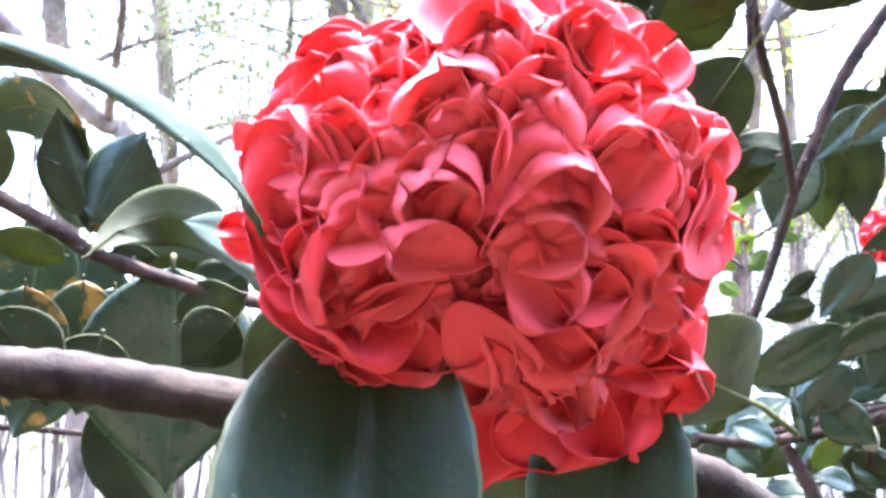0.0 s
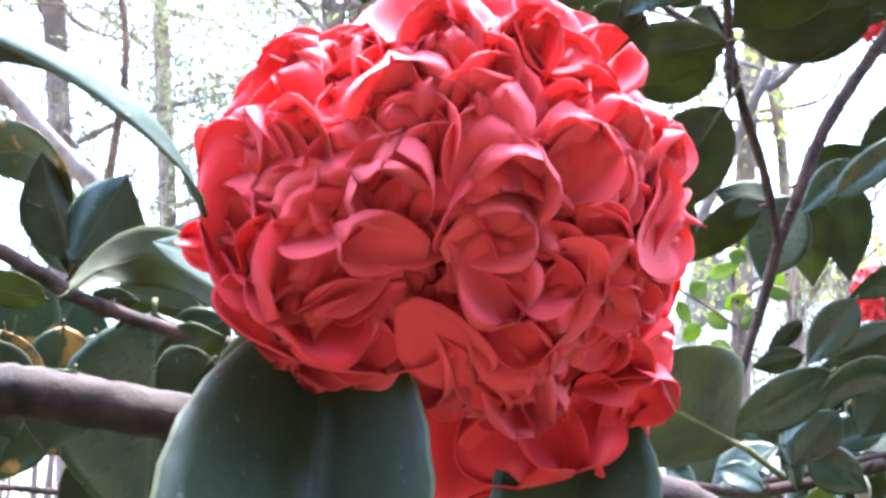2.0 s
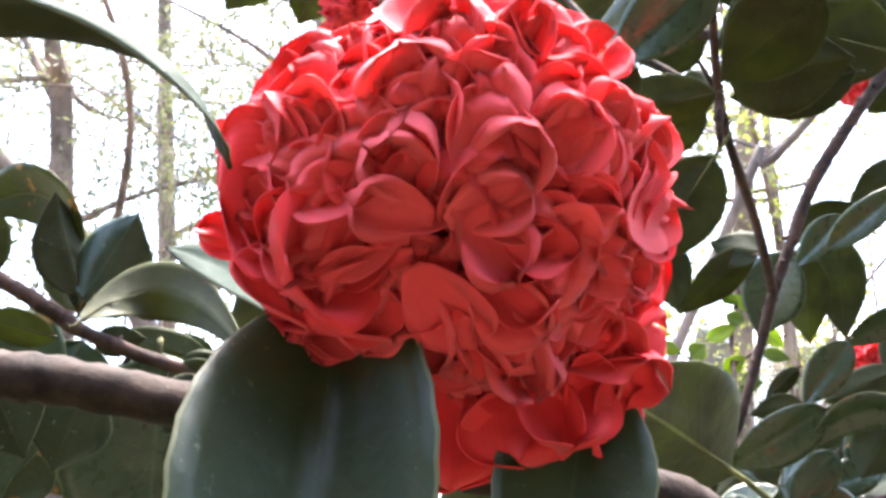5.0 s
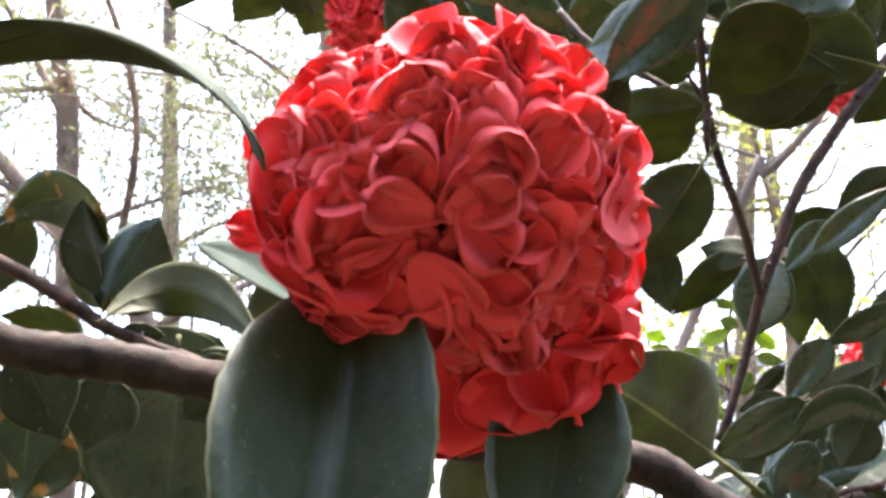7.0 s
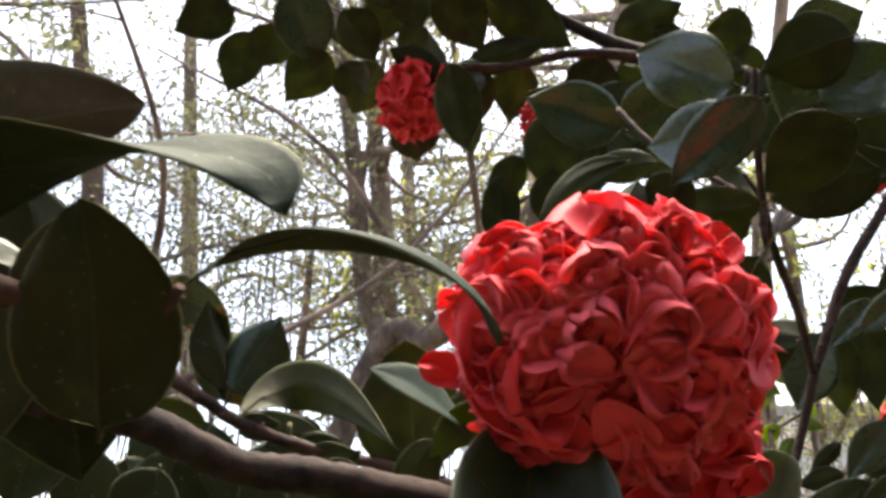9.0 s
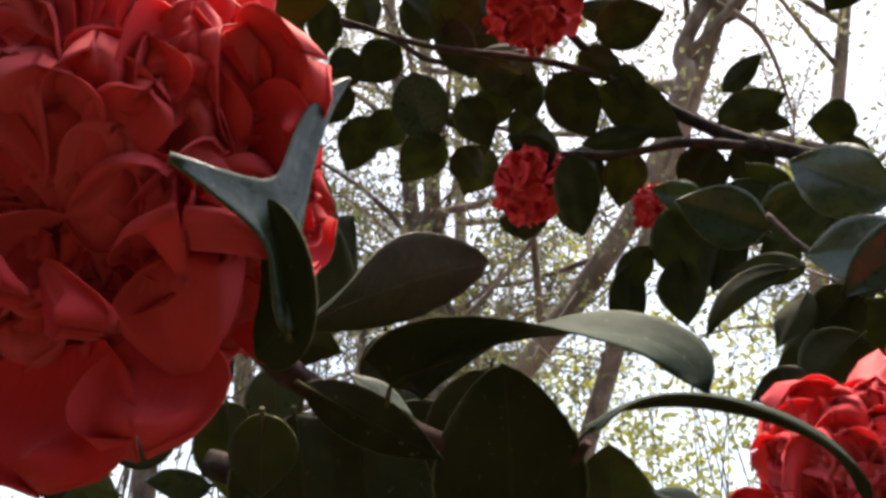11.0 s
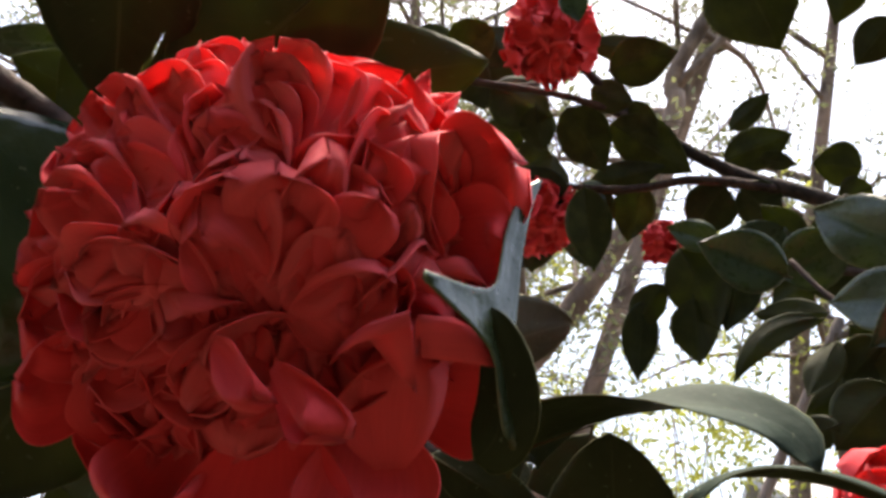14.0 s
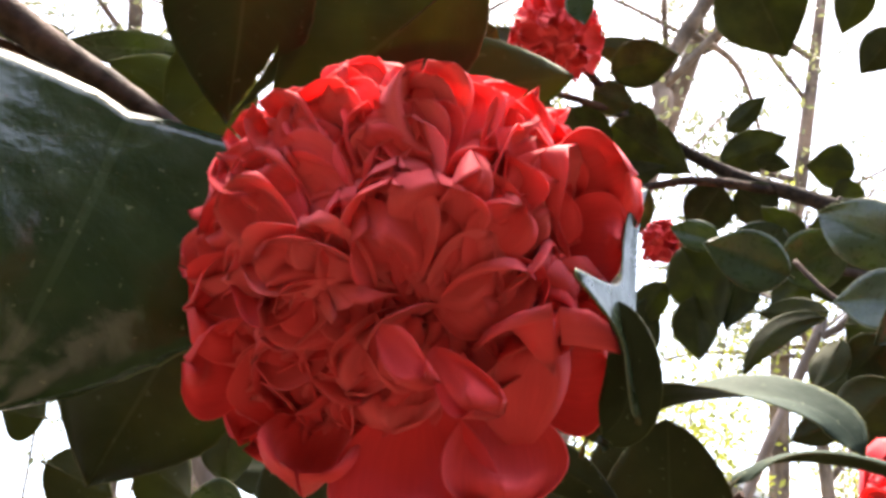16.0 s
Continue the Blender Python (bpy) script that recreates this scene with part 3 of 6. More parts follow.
def tree(label, points, radius, seed=1, crown=1500, foliage=None, boughs=9, leaf_size=0.052):
    """A tree whose trunk runs through the given points, with forked boughs, twigs and a loose, gappy crown."""
    rnd = random.Random(seed)
    nr = np.random.RandomState(seed)
    t = thing("tree", label, "tree", "trees behind", points[0])
    bm = bmesh.new()
    o = Vector(points[0])
    run = [p - o for p in spline(points, 7)]
    tube(bm, run, [radius * 1.25, radius, radius * 0.45], 12, 0.10, seed)
    part("trunk", bm, TREE_BARK, t)
    ends = []
    for k in range(boughs):
        i = int(len(run) * (0.30 + 0.68 * (k + rnd.random()) / boughs))
        i = min(i, len(run) - 2)
        p, a = run[i], rnd.uniform(0, 2 * math.pi)
        ln = rnd.uniform(1.0, 2.3)
        d = Vector((math.cos(a), math.sin(a), rnd.uniform(0.0, 0.9)))
        q = p + d * ln
        mid = (p + q) / 2 + Vector((rnd.uniform(-0.25, 0.25), rnd.uniform(-0.25, 0.25), rnd.uniform(-0.2, 0.3)))
        br = radius * rnd.uniform(0.28, 0.5)
        bough = spline([p, mid, q], 6)
        bm = bmesh.new()
        tube(bm, bough, [br, br * 0.3], 7, 0.12, seed + k)
        for _ in range(5):
            j = rnd.randrange(4, len(bough))
            e = bough[j] + Vector((rnd.gauss(0, 1), rnd.gauss(0, 1), rnd.gauss(0.1, 0.7))).normalized() * rnd.uniform(0.4, 1.0)
            kink = (bough[j] + e) / 2 + Vector((rnd.uniform(-0.15, 0.15), rnd.uniform(-0.15, 0.15), rnd.uniform(-0.1, 0.15)))
            tw = spline([bough[j], kink, e], 4)
            tube(bm, tw, [br * 0.25, 0.004], 5, 0.1, seed + k)
            ends.append((tw[4], e))
            for _ in range(3):
                e2 = tw[5] + Vector((rnd.gauss(0, 1), rnd.gauss(0, 1), rnd.gauss(0, 0.8))).normalized() * rnd.uniform(0.2, 0.6)
                tube(bm, [tw[5], (tw[5] + e2) / 2 + Vector((0.02, 0.02, 0.03)), e2], [0.006, 0.003], 4, 0, seed)
                ends.append((tw[5], e2))
        part("bough", bm, TREE_BARK, t)
    per = max(4, int(crown * 3.3 / max(1, len(ends))))
    pts = []
    for a, b in ends:
        s = nr.uniform(0.3, 1.15, (per, 1))
        tuft = nr.normal(0, 0.11, (5, 3))
        pts.append(np.array(a) * (1 - s) + np.array(b) * s + tuft[nr.randint(0, 5, per)] + nr.normal(0, 0.045, (per, 3)))
    crown_mesh("crown", np.concatenate(pts), leaf_size, foliage or TREE_LEAF, t, nr)
    return t


# ---- trees behind ----
tree("slender pale-barked tree with thin leafy boughs", [(-2.8488, 6.9721, -0.0500), (-2.6625, 5.3478, 4.2793), (-2.6012, 4.8144, 4.9820), (-2.3936, 3.0048, 7.3658)], 0.070, seed=31, crown=1500, foliage=TREE_LEAF, boughs=9)
tree("tall grey-brown tree trunk with sparse leaves", [(-0.6105, 7.4132, -0.0500), (-0.7807, 6.6688, 3.2675), (-0.9394, 6.3144, 4.2388), (-0.9891, 5.7568, 5.2689), (-1.2722, 4.5185, 7.9866)], 0.083, seed=32, crown=1500, foliage=TREE_LEAF, boughs=9)
tree("thin pale tree beside a thicker one", [(-0.7563, 8.2724, -0.0500), (-0.8474, 6.9073, 4.9043), (-0.8726, 6.5303, 5.5815), (-0.9700, 5.0719, 8.2014)], 0.063, seed=33, crown=1100, foliage=TREE_LEAF, boughs=9)
tree("leaning brown tree with spreading limbs", [(-2.3974, 7.6194, -0.0500), (-0.9079, 6.1714, 3.3718), (-0.4404, 5.9397, 3.5691), (-0.0892, 5.6600, 3.7747), (0.6042, 5.0177, 4.5379), (0.9093, 4.5376, 5.1609), (1.0620, 4.2564, 5.6014), (2.7323, 2.6327, 7.4918)], 0.082, seed=34, crown=1500, foliage=TREE_LEAF, boughs=9)
tree("leaning slender tree with bare upper twigs", [(-0.9632, 8.3723, -0.0500), (1.1600, 5.3025, 5.7590), (1.4793, 4.8408, 6.1921), (2.8305, 2.8872, 8.0245)], 0.065, seed=35, crown=900, foliage=TREE_LEAF, boughs=9)
tree("tree with a slanting mottled trunk", [(-0.5336, 5.9145, -0.0500), (-1.8016, 4.8404, 2.9772), (-2.1526, 4.5430, 3.3893), (-3.8576, 3.0987, 5.3910)], 0.060, seed=36, crown=1200, foliage=TREE_LEAF, boughs=9)
tree("slanting brown limb of a small tree", [(-0.3310, 4.3756, -0.0500), (1.0270, 3.2075, 2.8398), (1.2741, 2.9949, 3.0981), (3.0565, 1.4617, 4.9616)], 0.019, seed=37, crown=500, foliage=TREE_LEAF, boughs=5)
tree("pale thin tree in the wood behind", [(-0.9112, 8.8680, -0.0500), (-0.9621, 7.8205, 4.4475), (-0.9914, 7.2172, 5.7281), (-1.0536, 5.9390, 8.4415)], 0.069, seed=38, crown=1300, foliage=TREE_LEAF, boughs=9)
tree("wood tree with a leafy crown", [(-3.1045, 9.5205, -0.0500), (-3.0276, 8.7725, 3.5224), (-2.8934, 7.4676, 6.5946), (-2.7730, 6.2957, 9.3537)], 0.089, seed=39, crown=2000, foliage=TREE_LEAF, boughs=9)
tree("far wood tree with light leaves", [(2.4075, 9.7155, -0.0500), (2.6884, 8.2049, 5.1413), (2.8415, 7.3809, 6.5436), (3.1228, 5.8677, 9.1186)], 0.089, seed=40, crown=1600, foliage=TREE_LEAF, boughs=9)
tree("far slender tree with light leaves", [(2.9788, 8.7384, -0.0500), (2.9621, 8.5333, 2.2968), (2.9398, 8.2602, 3.8263), (2.8968, 7.7329, 6.7793)], 0.073, seed=41, crown=1500, foliage=TREE_LEAF, boughs=9)
tree("low branching tree with many thin stems", [(-1.9410, 8.2260, -0.0500), (-1.7397, 7.7324, 3.4232), (-1.6284, 7.4596, 4.3693), (-1.5161, 7.1842, 5.3240)], 0.046, seed=42, crown=1800, foliage=TREE_LEAF, boughs=9)
tree("tree in the distance with a pale crown", [(-0.9138, 11.4540, -0.0500), (-0.9107, 10.5902, 4.4753), (-0.9081, 9.8548, 6.3803), (-0.9043, 8.7745, 9.1790)], 0.103, seed=43, crown=2000, foliage=TREE_LEAF, boughs=9)


thicket("shrub", "loose twiggy shrubs with small pale leaves under the trees", "shrub", [(x * 1.15 + 0.3 * math.sin(x * 5), 7.6 + 0.8 * math.sin(x * 3.1), 1.3 + 0.5 * math.sin(x * 2.3)) for x in range(-5, 6)], 0.07, 420, 0.55, TREE_LEAF, 51)
thicket("shrub", "far hedge of pale green shrubs beyond the trees", "shrub", [(x * 1.5, 11.5 + 0.9 * math.sin(x * 2.1), 1.6 + 0.7 * math.sin(x * 1.7)) for x in range(-7, 8)], 0.1, 420, 0.8, TREE_LEAF, 52)
thicket("shrub", "tall thin-stemmed saplings with pale yellowish leaves", "shrub", [(x * 1.1 + 0.4 * math.sin(x * 4.3), 8.6 + 0.9 * math.sin(x * 2.7), 3.6 + 0.7 * math.sin(x * 1.9)) for x in range(-4, 5)], 0.065, 480, 0.7, TREE_LEAF, 54, stems=6)
SAPLING_LEAF = far_leaf_material("sapling_leaf", (0.06, 0.065, 0.015), (0.19, 0.20, 0.045), (0.38, 0.40, 0.08), 0.5)
thicket("shrub", "tall bare-stemmed saplings with sparse yellow-green leaves", "shrub", [(-0.6 + x * 0.85 + 0.3 * math.sin(x * 3.3), 7.8 + 0.7 * math.sin(x * 2.9), 4.5 + 0.6 * math.sin(x * 2.1)) for x in range(0, 6)], 0.075, 1300, 0.6, SAPLING_LEAF, 55, stems=6)


thicket("shrub", "twiggy young trees with many small grey-green leaves", "shrub", [(-3.3 + x * 0.36 + 0.2 * math.sin(x * 3.7), 6.2 + 0.7 * math.sin(x * 2.3), 4.9 + 1.0 * math.sin(x * 1.9)) for x in range(0, 7)], 0.042, 1300, 0.38, TREE_LEAF, 56, stems=4)


def hedge():
    """A thick unseen hedge, added behind the camera to close the garden and cut front light."""
    h = thing("hedge", "unseen dark green hedge added behind the camera to cut front light", "hedge", at=(0, -3.0, 0))
    bm = bmesh.new()
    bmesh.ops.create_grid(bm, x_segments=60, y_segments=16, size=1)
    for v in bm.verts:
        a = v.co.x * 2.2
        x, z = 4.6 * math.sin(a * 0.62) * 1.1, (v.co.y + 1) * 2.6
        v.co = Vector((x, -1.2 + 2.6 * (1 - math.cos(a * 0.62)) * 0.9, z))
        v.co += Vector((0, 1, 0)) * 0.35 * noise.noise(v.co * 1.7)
    for f in bm.faces:
        f.smooth = True
    # solid dark sheet behind the leaves, so no light comes through the hedge
    part("backing_sheet", bm, HEDGE, h)
    nr = np.random.RandomState(5)
    n = 15000
    a = nr.uniform(-2.2, 2.2, n) * 0.62
    pts = np.stack([5.06 * np.sin(a), -1.1 + 2.34 * (1 - np.cos(a)) + nr.normal(0, 0.2, n) + 0.15, nr.uniform(0, 5.3, n)], 1)
    crown_mesh("foliage", pts, 0.13, HEDGE_LEAF, h, nr)


def bush_round():
    """The rest of the camellia, out of view: dense dark growth added below and on both sides of the camera's way to cut
    side and ground light.
    """
    rnd = np.random.RandomState(12)
    bush = thing("unseen_camellia_bush", "unseen dark green camellia growth added beside and below to cut light", "shrub", at=(0.0, 0.9, 0))
    bm = bmesh.new()
    pts = []
    for x, y, low, high in ((1.25, 0.1, 0.3, 1.95), (1.15, 0.55, 0.3, 2.0), (1.35, -0.4, 0.3, 1.8), (-1.45, 0.0, 0.3, 1.6), (-1.55, -0.5, 0.3, 1.5), (-0.7, 0.7, 0.2, 1.15), (-0.25, 0.75, 0.2, 1.2), (0.25, 0.8, 0.2, 1.2), (0.75, 0.7, 0.2, 1.2), (0.4, 0.35, 0.2, 1.05), (-0.2, 0.35, 0.2, 1.1), (0.9, 0.25, 0.2, 1.3), (-0.75, 0.3, 0.2, 1.2)):
        foot = Vector((x * 0.7, y * 0.7 + 0.2 - 0.9, 0))
        top = Vector((x, y - 0.9, high - 0.1))
        tube(bm, spline([foot, (foot + top) / 2 + Vector((0.05, 0.04, 0)), top], 5), [0.018, 0.006], 7, 0.12, 3)
        n = int(1000 * (high - low))
        pts.append(np.stack([x + rnd.normal(0, 0.16, n), y - 0.9 + rnd.normal(0, 0.16, n), rnd.uniform(low, high, n)], 1))
    part("stem", bm, TWIG, bush)
    crown_mesh("foliage", np.concatenate(pts), 0.085, HEDGE_LEAF, bush, rnd)


HEDGE = far_leaf_material("hedge_backing", (0.015, 0.025, 0.010), (0.03, 0.045, 0.015), (0.03, 0.05, 0.01), 0.1)
HEDGE_LEAF = far_leaf_material("hedge_leaf", (0.02, 0.04, 0.012), (0.05, 0.08, 0.025), (0.06, 0.10, 0.02), 0.2)
hedge()
bush_round()


# ---- the camellia: main branch below the first bloom ----
main = thing("camellia_branch", "grey-brown camellia branch with dark glossy evergreen leaves", "branch", "camellia branches")
stem("branch", [(-0.2184, 0.2207, 1.5950), (-0.1508, 0.2236, 1.5765), (-0.1102, 0.2289, 1.5675), (-0.0875, 0.2633, 1.5594), (-0.0581, 0.2729, 1.5557), (-0.0199, 0.2823, 1.5485), (0.0328, 0.3032, 1.5375), (0.0947, 0.3116, 1.5294), (0.1194, 0.3186, 1.5167), (0.1507, 0.3320, 1.4981)], [0.0058, 0.0068], BARK, main, knots=0, sides=16, rough=0.16, seed=1)
# the large leaf that hangs in front of the branch
leaf(main, (0.0149, 0.2552, 1.5708), (0.0096, 0.2170, 1.4546), 0.0500, (0.10, -0.95, 0.31), fold=0.95, mats=[LEAF_BROAD, LEAF_UNDER], seed=2)
leaf(main, (0.0767, 0.2779, 1.5549), (0.0611, 0.2680, 1.4887), 0.0396, (-0.18, -0.97, 0.19), mats=[LEAF_BROAD, LEAF_UNDER], seed=3)
leaf(main, (0.1607, 0.4698, 1.5538), (0.0841, 0.3360, 1.5682), 0.0622, (-0.56, 0.40, 0.72), stalk=0.28, mats=[LEAF_TOP, LEAF_RIBBED], seed=4)
stem("flower_stalk", [(0.0422, 0.2613, 1.5780), (0.0389, 0.2937, 1.5584), (0.0372, 0.3034, 1.5374)], [0.0021, 0.0027], TWIG, main, seed=5)
leaf(main, (-0.0060, 0.3190, 1.5800), (-0.0439, 0.2960, 1.6043), 0.0290, (0.35, -0.62, 0.70), fold=0.2, bend=0.06, blunt=0.6, mats=[LEAF_MATT, LEAF_UNDER], seed=6)
leaf(main, (0.0040, 0.2971, 1.5869), (-0.0233, 0.3328, 1.5756), 0.0178, (0.27, 0.47, 0.84), seed=7)
leaf(main, (-0.0226, 0.3466, 1.5844), (-0.0430, 0.3651, 1.5574), 0.0199, (0.20, 0.87, 0.45), seed=8)

# the twig with the blotched leaves, behind the branch
twig_one = thing("camellia_twig", "thin brown camellia twig with blotched dark green leaves", "branch", "camellia branches")
stem("twig", [(-0.2594, 0.4411, 1.6848), (-0.2051, 0.4604, 1.6633), (-0.1687, 0.4751, 1.6432), (-0.1531, 0.4855, 1.6331), (-0.1141, 0.5045, 1.6196), (-0.0509, 0.4944, 1.6011), (0.0074, 0.4576, 1.5740)], [0.0042, 0.0036], TWIG, twig_one, knots=4, seed=9)
leaf(twig_one, (-0.1614, 0.4882, 1.6792), (-0.2339, 0.5007, 1.7030), 0.0376, (-0.33, -0.69, -0.64), mid=(-0.1882, 0.4848, 1.7115), mats=[LEAF_BLOTCHED, LEAF_UNDER], seed=10)
leaf(twig_one, (-0.1535, 0.4803, 1.6483), (-0.1225, 0.4640, 1.6890), 0.0430, (-0.15, -0.93, -0.34), fold=-0.35, mats=[LEAF_BROAD, LEAF_UNDER], seed=11)
leaf(twig_one, (-0.1564, 0.4834, 1.6520), (-0.1724, 0.4716, 1.7048), 0.0321, (-0.62, 0.79, -0.01), fold=0.5, seed=12)
leaf(twig_one, (-0.1633, 0.4985, 1.6483), (-0.1754, 0.4742, 1.6812), 0.0260, (0.20, 0.93, 0.30), fold=0.35, mats=[LEAF_TOP, LEAF_BLOTCHED], seed=113)
leaf(twig_one, (-0.1603, 0.4948, 1.6460), (-0.1306, 0.4827, 1.6888), 0.0470, (0.20, 0.93, 0.30), fold=0.35, mats=[LEAF_TOP, LEAF_BLOTCHED], seed=112)
leaf(twig_one, (-0.1344, 0.4397, 1.6240), (-0.0461, 0.4123, 1.5958), 0.0294, (0.33, 0.94, 0.12), mid=(-0.1001, 0.4575, 1.6438), seed=13)
# broad pale-specked leaf
leaf(twig_one, (-0.1283, 0.5294, 1.6331), (-0.1363, 0.5558, 1.5122), 0.0963, (0.32, -0.92, -0.22), fold=0.12, seed=14)
leaf(twig_one, (-0.2132, 0.5518, 1.6692), (-0.2259, 0.5592, 1.5894), 0.0469, (-0.45, 0.88, 0.15), mats=[LEAF_TOP, LEAF_BLOTCHED], seed=15)
leaf(twig_one, (-0.1979, 0.5845, 1.6569), (-0.2169, 0.5862, 1.5881), 0.0635, (-0.26, 0.96, 0.09), mats=[LEAF_TOP, LEAF_BLOTCHED], seed=16)
leaf(twig_one, (-0.1209, 0.5933, 1.6461), (-0.1903, 0.5869, 1.6608), 0.0257, (-0.06, 0.99, 0.14), seed=17)
leaf(twig_one, (-0.1229, 0.6121, 1.6552), (-0.1682, 0.5972, 1.6545), 0.0224, (-0.31, 0.93, 0.19), seed=18)
leaf(twig_one, (-0.1026, 0.5786, 1.6395), (-0.1343, 0.5735, 1.6121), 0.0383, (-0.28, 0.95, 0.15), seed=19)
leaf(twig_one, (-0.1958, 0.5975, 1.5611), (-0.1522, 0.6122, 1.4898), 0.0485, (-0.36, 0.93, -0.03), seed=20)
leaf(twig_one, (-0.1969, 0.5031, 1.6200), (-0.2018, 0.5139, 1.5566), 0.0453, (-0.44, 0.88, 0.18), mats=[LEAF_TOP, LEAF_BLOTCHED], seed=21)
leaf(twig_one, (-0.1793, 0.5323, 1.6272), (-0.1842, 0.5431, 1.5664), 0.0415, (-0.40, 0.90, 0.19), mats=[LEAF_TOP, LEAF_BLOTCHED], seed=22)
leaf(twig_one, (-0.1894, 0.5261, 1.5862), (-0.2076, 0.5239, 1.5428), 0.0390, (-0.21, 0.98, 0.04), mats=[LEAF_TOP, LEAF_BLOTCHED], seed=23)
leaf(twig_one, (-0.2240, 0.5014, 1.7139), (-0.2323, 0.5166, 1.6659), 0.0299, (-0.30, 0.89, 0.34), seed=24)
leaf(twig_one, (-0.1743, 0.4982, 1.6350), (-0.2183, 0.4954, 1.6461), 0.0209, (0.07, 0.86, 0.50), seed=25)
leaf(twig_one, (-0.1565, 0.5067, 1.6329), (-0.1315, 0.5152, 1.6373), 0.0171, (-0.35, 0.90, 0.27), seed=26)
leaf(twig_one, (-0.1199, 0.5178, 1.6020), (-0.0741, 0.4861, 1.6120), 0.0291, (0.41, 0.76, 0.51), seed=27)

# ---- the forked branch on the other side ----
fork = thing("camellia_branch", "forked brown camellia branch with glossy dark leaves", "branch", "camellia branches")
stem("branch", [(0.2241, 0.7072, 1.6009), (0.2334, 0.7016, 1.6186), (0.2533, 0.6945, 1.6703), (0.2635, 0.6808, 1.7051), (0.2778, 0.6762, 1.7360), (0.3008, 0.6702, 1.7848), (0.3411, 0.6736, 1.8400), (0.3929, 0.6748, 1.9022), (0.4525, 0.6592, 1.9724)], [0.0031, 0.0056], TWIG, fork, knots=6, seed=28)
stem("twig", [(0.2635, 0.6808, 1.7051), (0.2449, 0.6386, 1.7446), (0.2227, 0.5972, 1.7752), (0.2119, 0.5729, 1.8046), (0.2023, 0.5345, 1.8319), (0.1993, 0.5010, 1.8784)], [0.0036, 0.0026], TWIG, fork, knots=5, seed=29)
stem("twig", [(0.2112, 0.5730, 1.8048), (0.1856, 0.5860, 1.8344), (0.1437, 0.6094, 1.8860), (0.1223, 0.6288, 1.9326)], [0.0025, 0.0024], TWIG, fork, knots=2, seed=30)
stem("twig", [(0.2119, 0.5738, 1.8030), (0.2087, 0.5729, 1.7849), (0.2101, 0.5798, 1.7711)], [0.0037, 0.0016], TWIG, fork, seed=31)
stem("twig", [(0.1982, 0.5625, 1.8282), (0.2075, 0.5689, 1.8137), (0.2119, 0.5738, 1.8030)], [0.0016, 0.0021], TWIG, fork, seed=32)
stem("twig", [(0.1496, 0.5343, 1.5374), (0.1900, 0.5756, 1.5336), (0.2348, 0.6140, 1.5375), (0.2866, 0.6153, 1.5484)], [0.0025, 0.0042], TWIG, fork, knots=3, seed=33)
stem("twig", [(0.2221, 0.6181, 1.5310), (0.2296, 0.6151, 1.5144), (0.2365, 0.6116, 1.4950)], [0.0034, 0.0045], TWIG, fork, knots=1, seed=34)
leaf(fork, (0.2036, 0.5740, 1.7632), (0.1505, 0.5929, 1.6956), 0.0517, (0.07, 0.97, 0.22), stalk=0.2, seed=35)
leaf(fork, (0.1836, 0.6744, 1.7503), (0.1968, 0.6912, 1.6953), 0.0363, (0.20, 0.92, 0.33), seed=36)
leaf(fork, (0.2537, 0.6637, 1.7310), (0.2251, 0.6879, 1.7472), 0.0300, (0.59, 0.79, -0.14), stalk=0.05, seed=37)
leaf(fork, (0.2515, 0.6733, 1.7367), (0.1992, 0.7007, 1.6973), 0.0300, (0.07, 0.86, 0.51), seed=38)
leaf(fork, (0.3223, 0.8012, 1.7807), (0.3012, 0.8504, 1.7183), 0.0585, (-0.65, -0.69, -0.32), seed=39)
leaf(fork, (0.3636, 0.8861, 1.8153), (0.3766, 0.9306, 1.7320), 0.0499, (0.46, 0.75, 0.47), seed=40)
leaf(fork, (0.4056, 0.8881, 1.8269), (0.4062, 0.9195, 1.7315), 0.0504, (0.10, 0.94, 0.31), seed=41)
leaf(fork, (0.3539, 0.7501, 1.7926), (0.3214, 0.7861, 1.7614), 0.0290, (-0.61, -0.76, -0.24), seed=42)
leaf(fork, (0.3273, 0.7955, 1.7909), (0.3847, 0.7847, 1.8177), 0.0390, (-0.09, 0.85, 0.53), seed=43)
leaf(fork, (0.3242, 0.7206, 1.7528), (0.3824, 0.6778, 1.7926), 0.0272, (-0.56, -0.82, -0.06), seed=44)
leaf(fork, (0.4241, 0.7549, 1.8422), (0.3765, 0.7876, 1.8193), 0.0345, (0.39, 0.84, 0.38), seed=45)
leaf(fork, (0.4491, 0.8008, 1.8467), (0.4049, 0.8219, 1.8466), 0.0364, (0.40, 0.84, 0.38), seed=46)
leaf(fork, (0.3273, 0.6237, 1.8516), (0.2407, 0.6471, 1.8470), 0.0517, (0.21, 0.85, 0.48), bend=0.05, seed=47)
leaf(fork, (0.3681, 0.6396, 1.8760), (0.2769, 0.6688, 1.9303), 0.0732, (0.55, 0.57, 0.61), stalk=0.2, seed=48)
leaf(fork, (0.3299, 0.6543, 1.9750), (0.3622, 0.6735, 1.9082), 0.0555, (-0.66, -0.57, -0.48), seed=49)
leaf(fork, (0.1934, 0.4815, 1.8390), (0.1328, 0.5227, 1.7998), 0.0443, (-0.30, -0.85, -0.43), seed=50)
leaf(fork, (0.2117, 0.6030, 1.8143), (0.1527, 0.6328, 1.8048), 0.0449, (0.33, 0.81, 0.49), seed=51)
leaf(fork, (0.1695, 0.6137, 1.8338), (0.1215, 0.6306, 1.8174), 0.0314, (-0.33, -0.94, -0.01), seed=52)
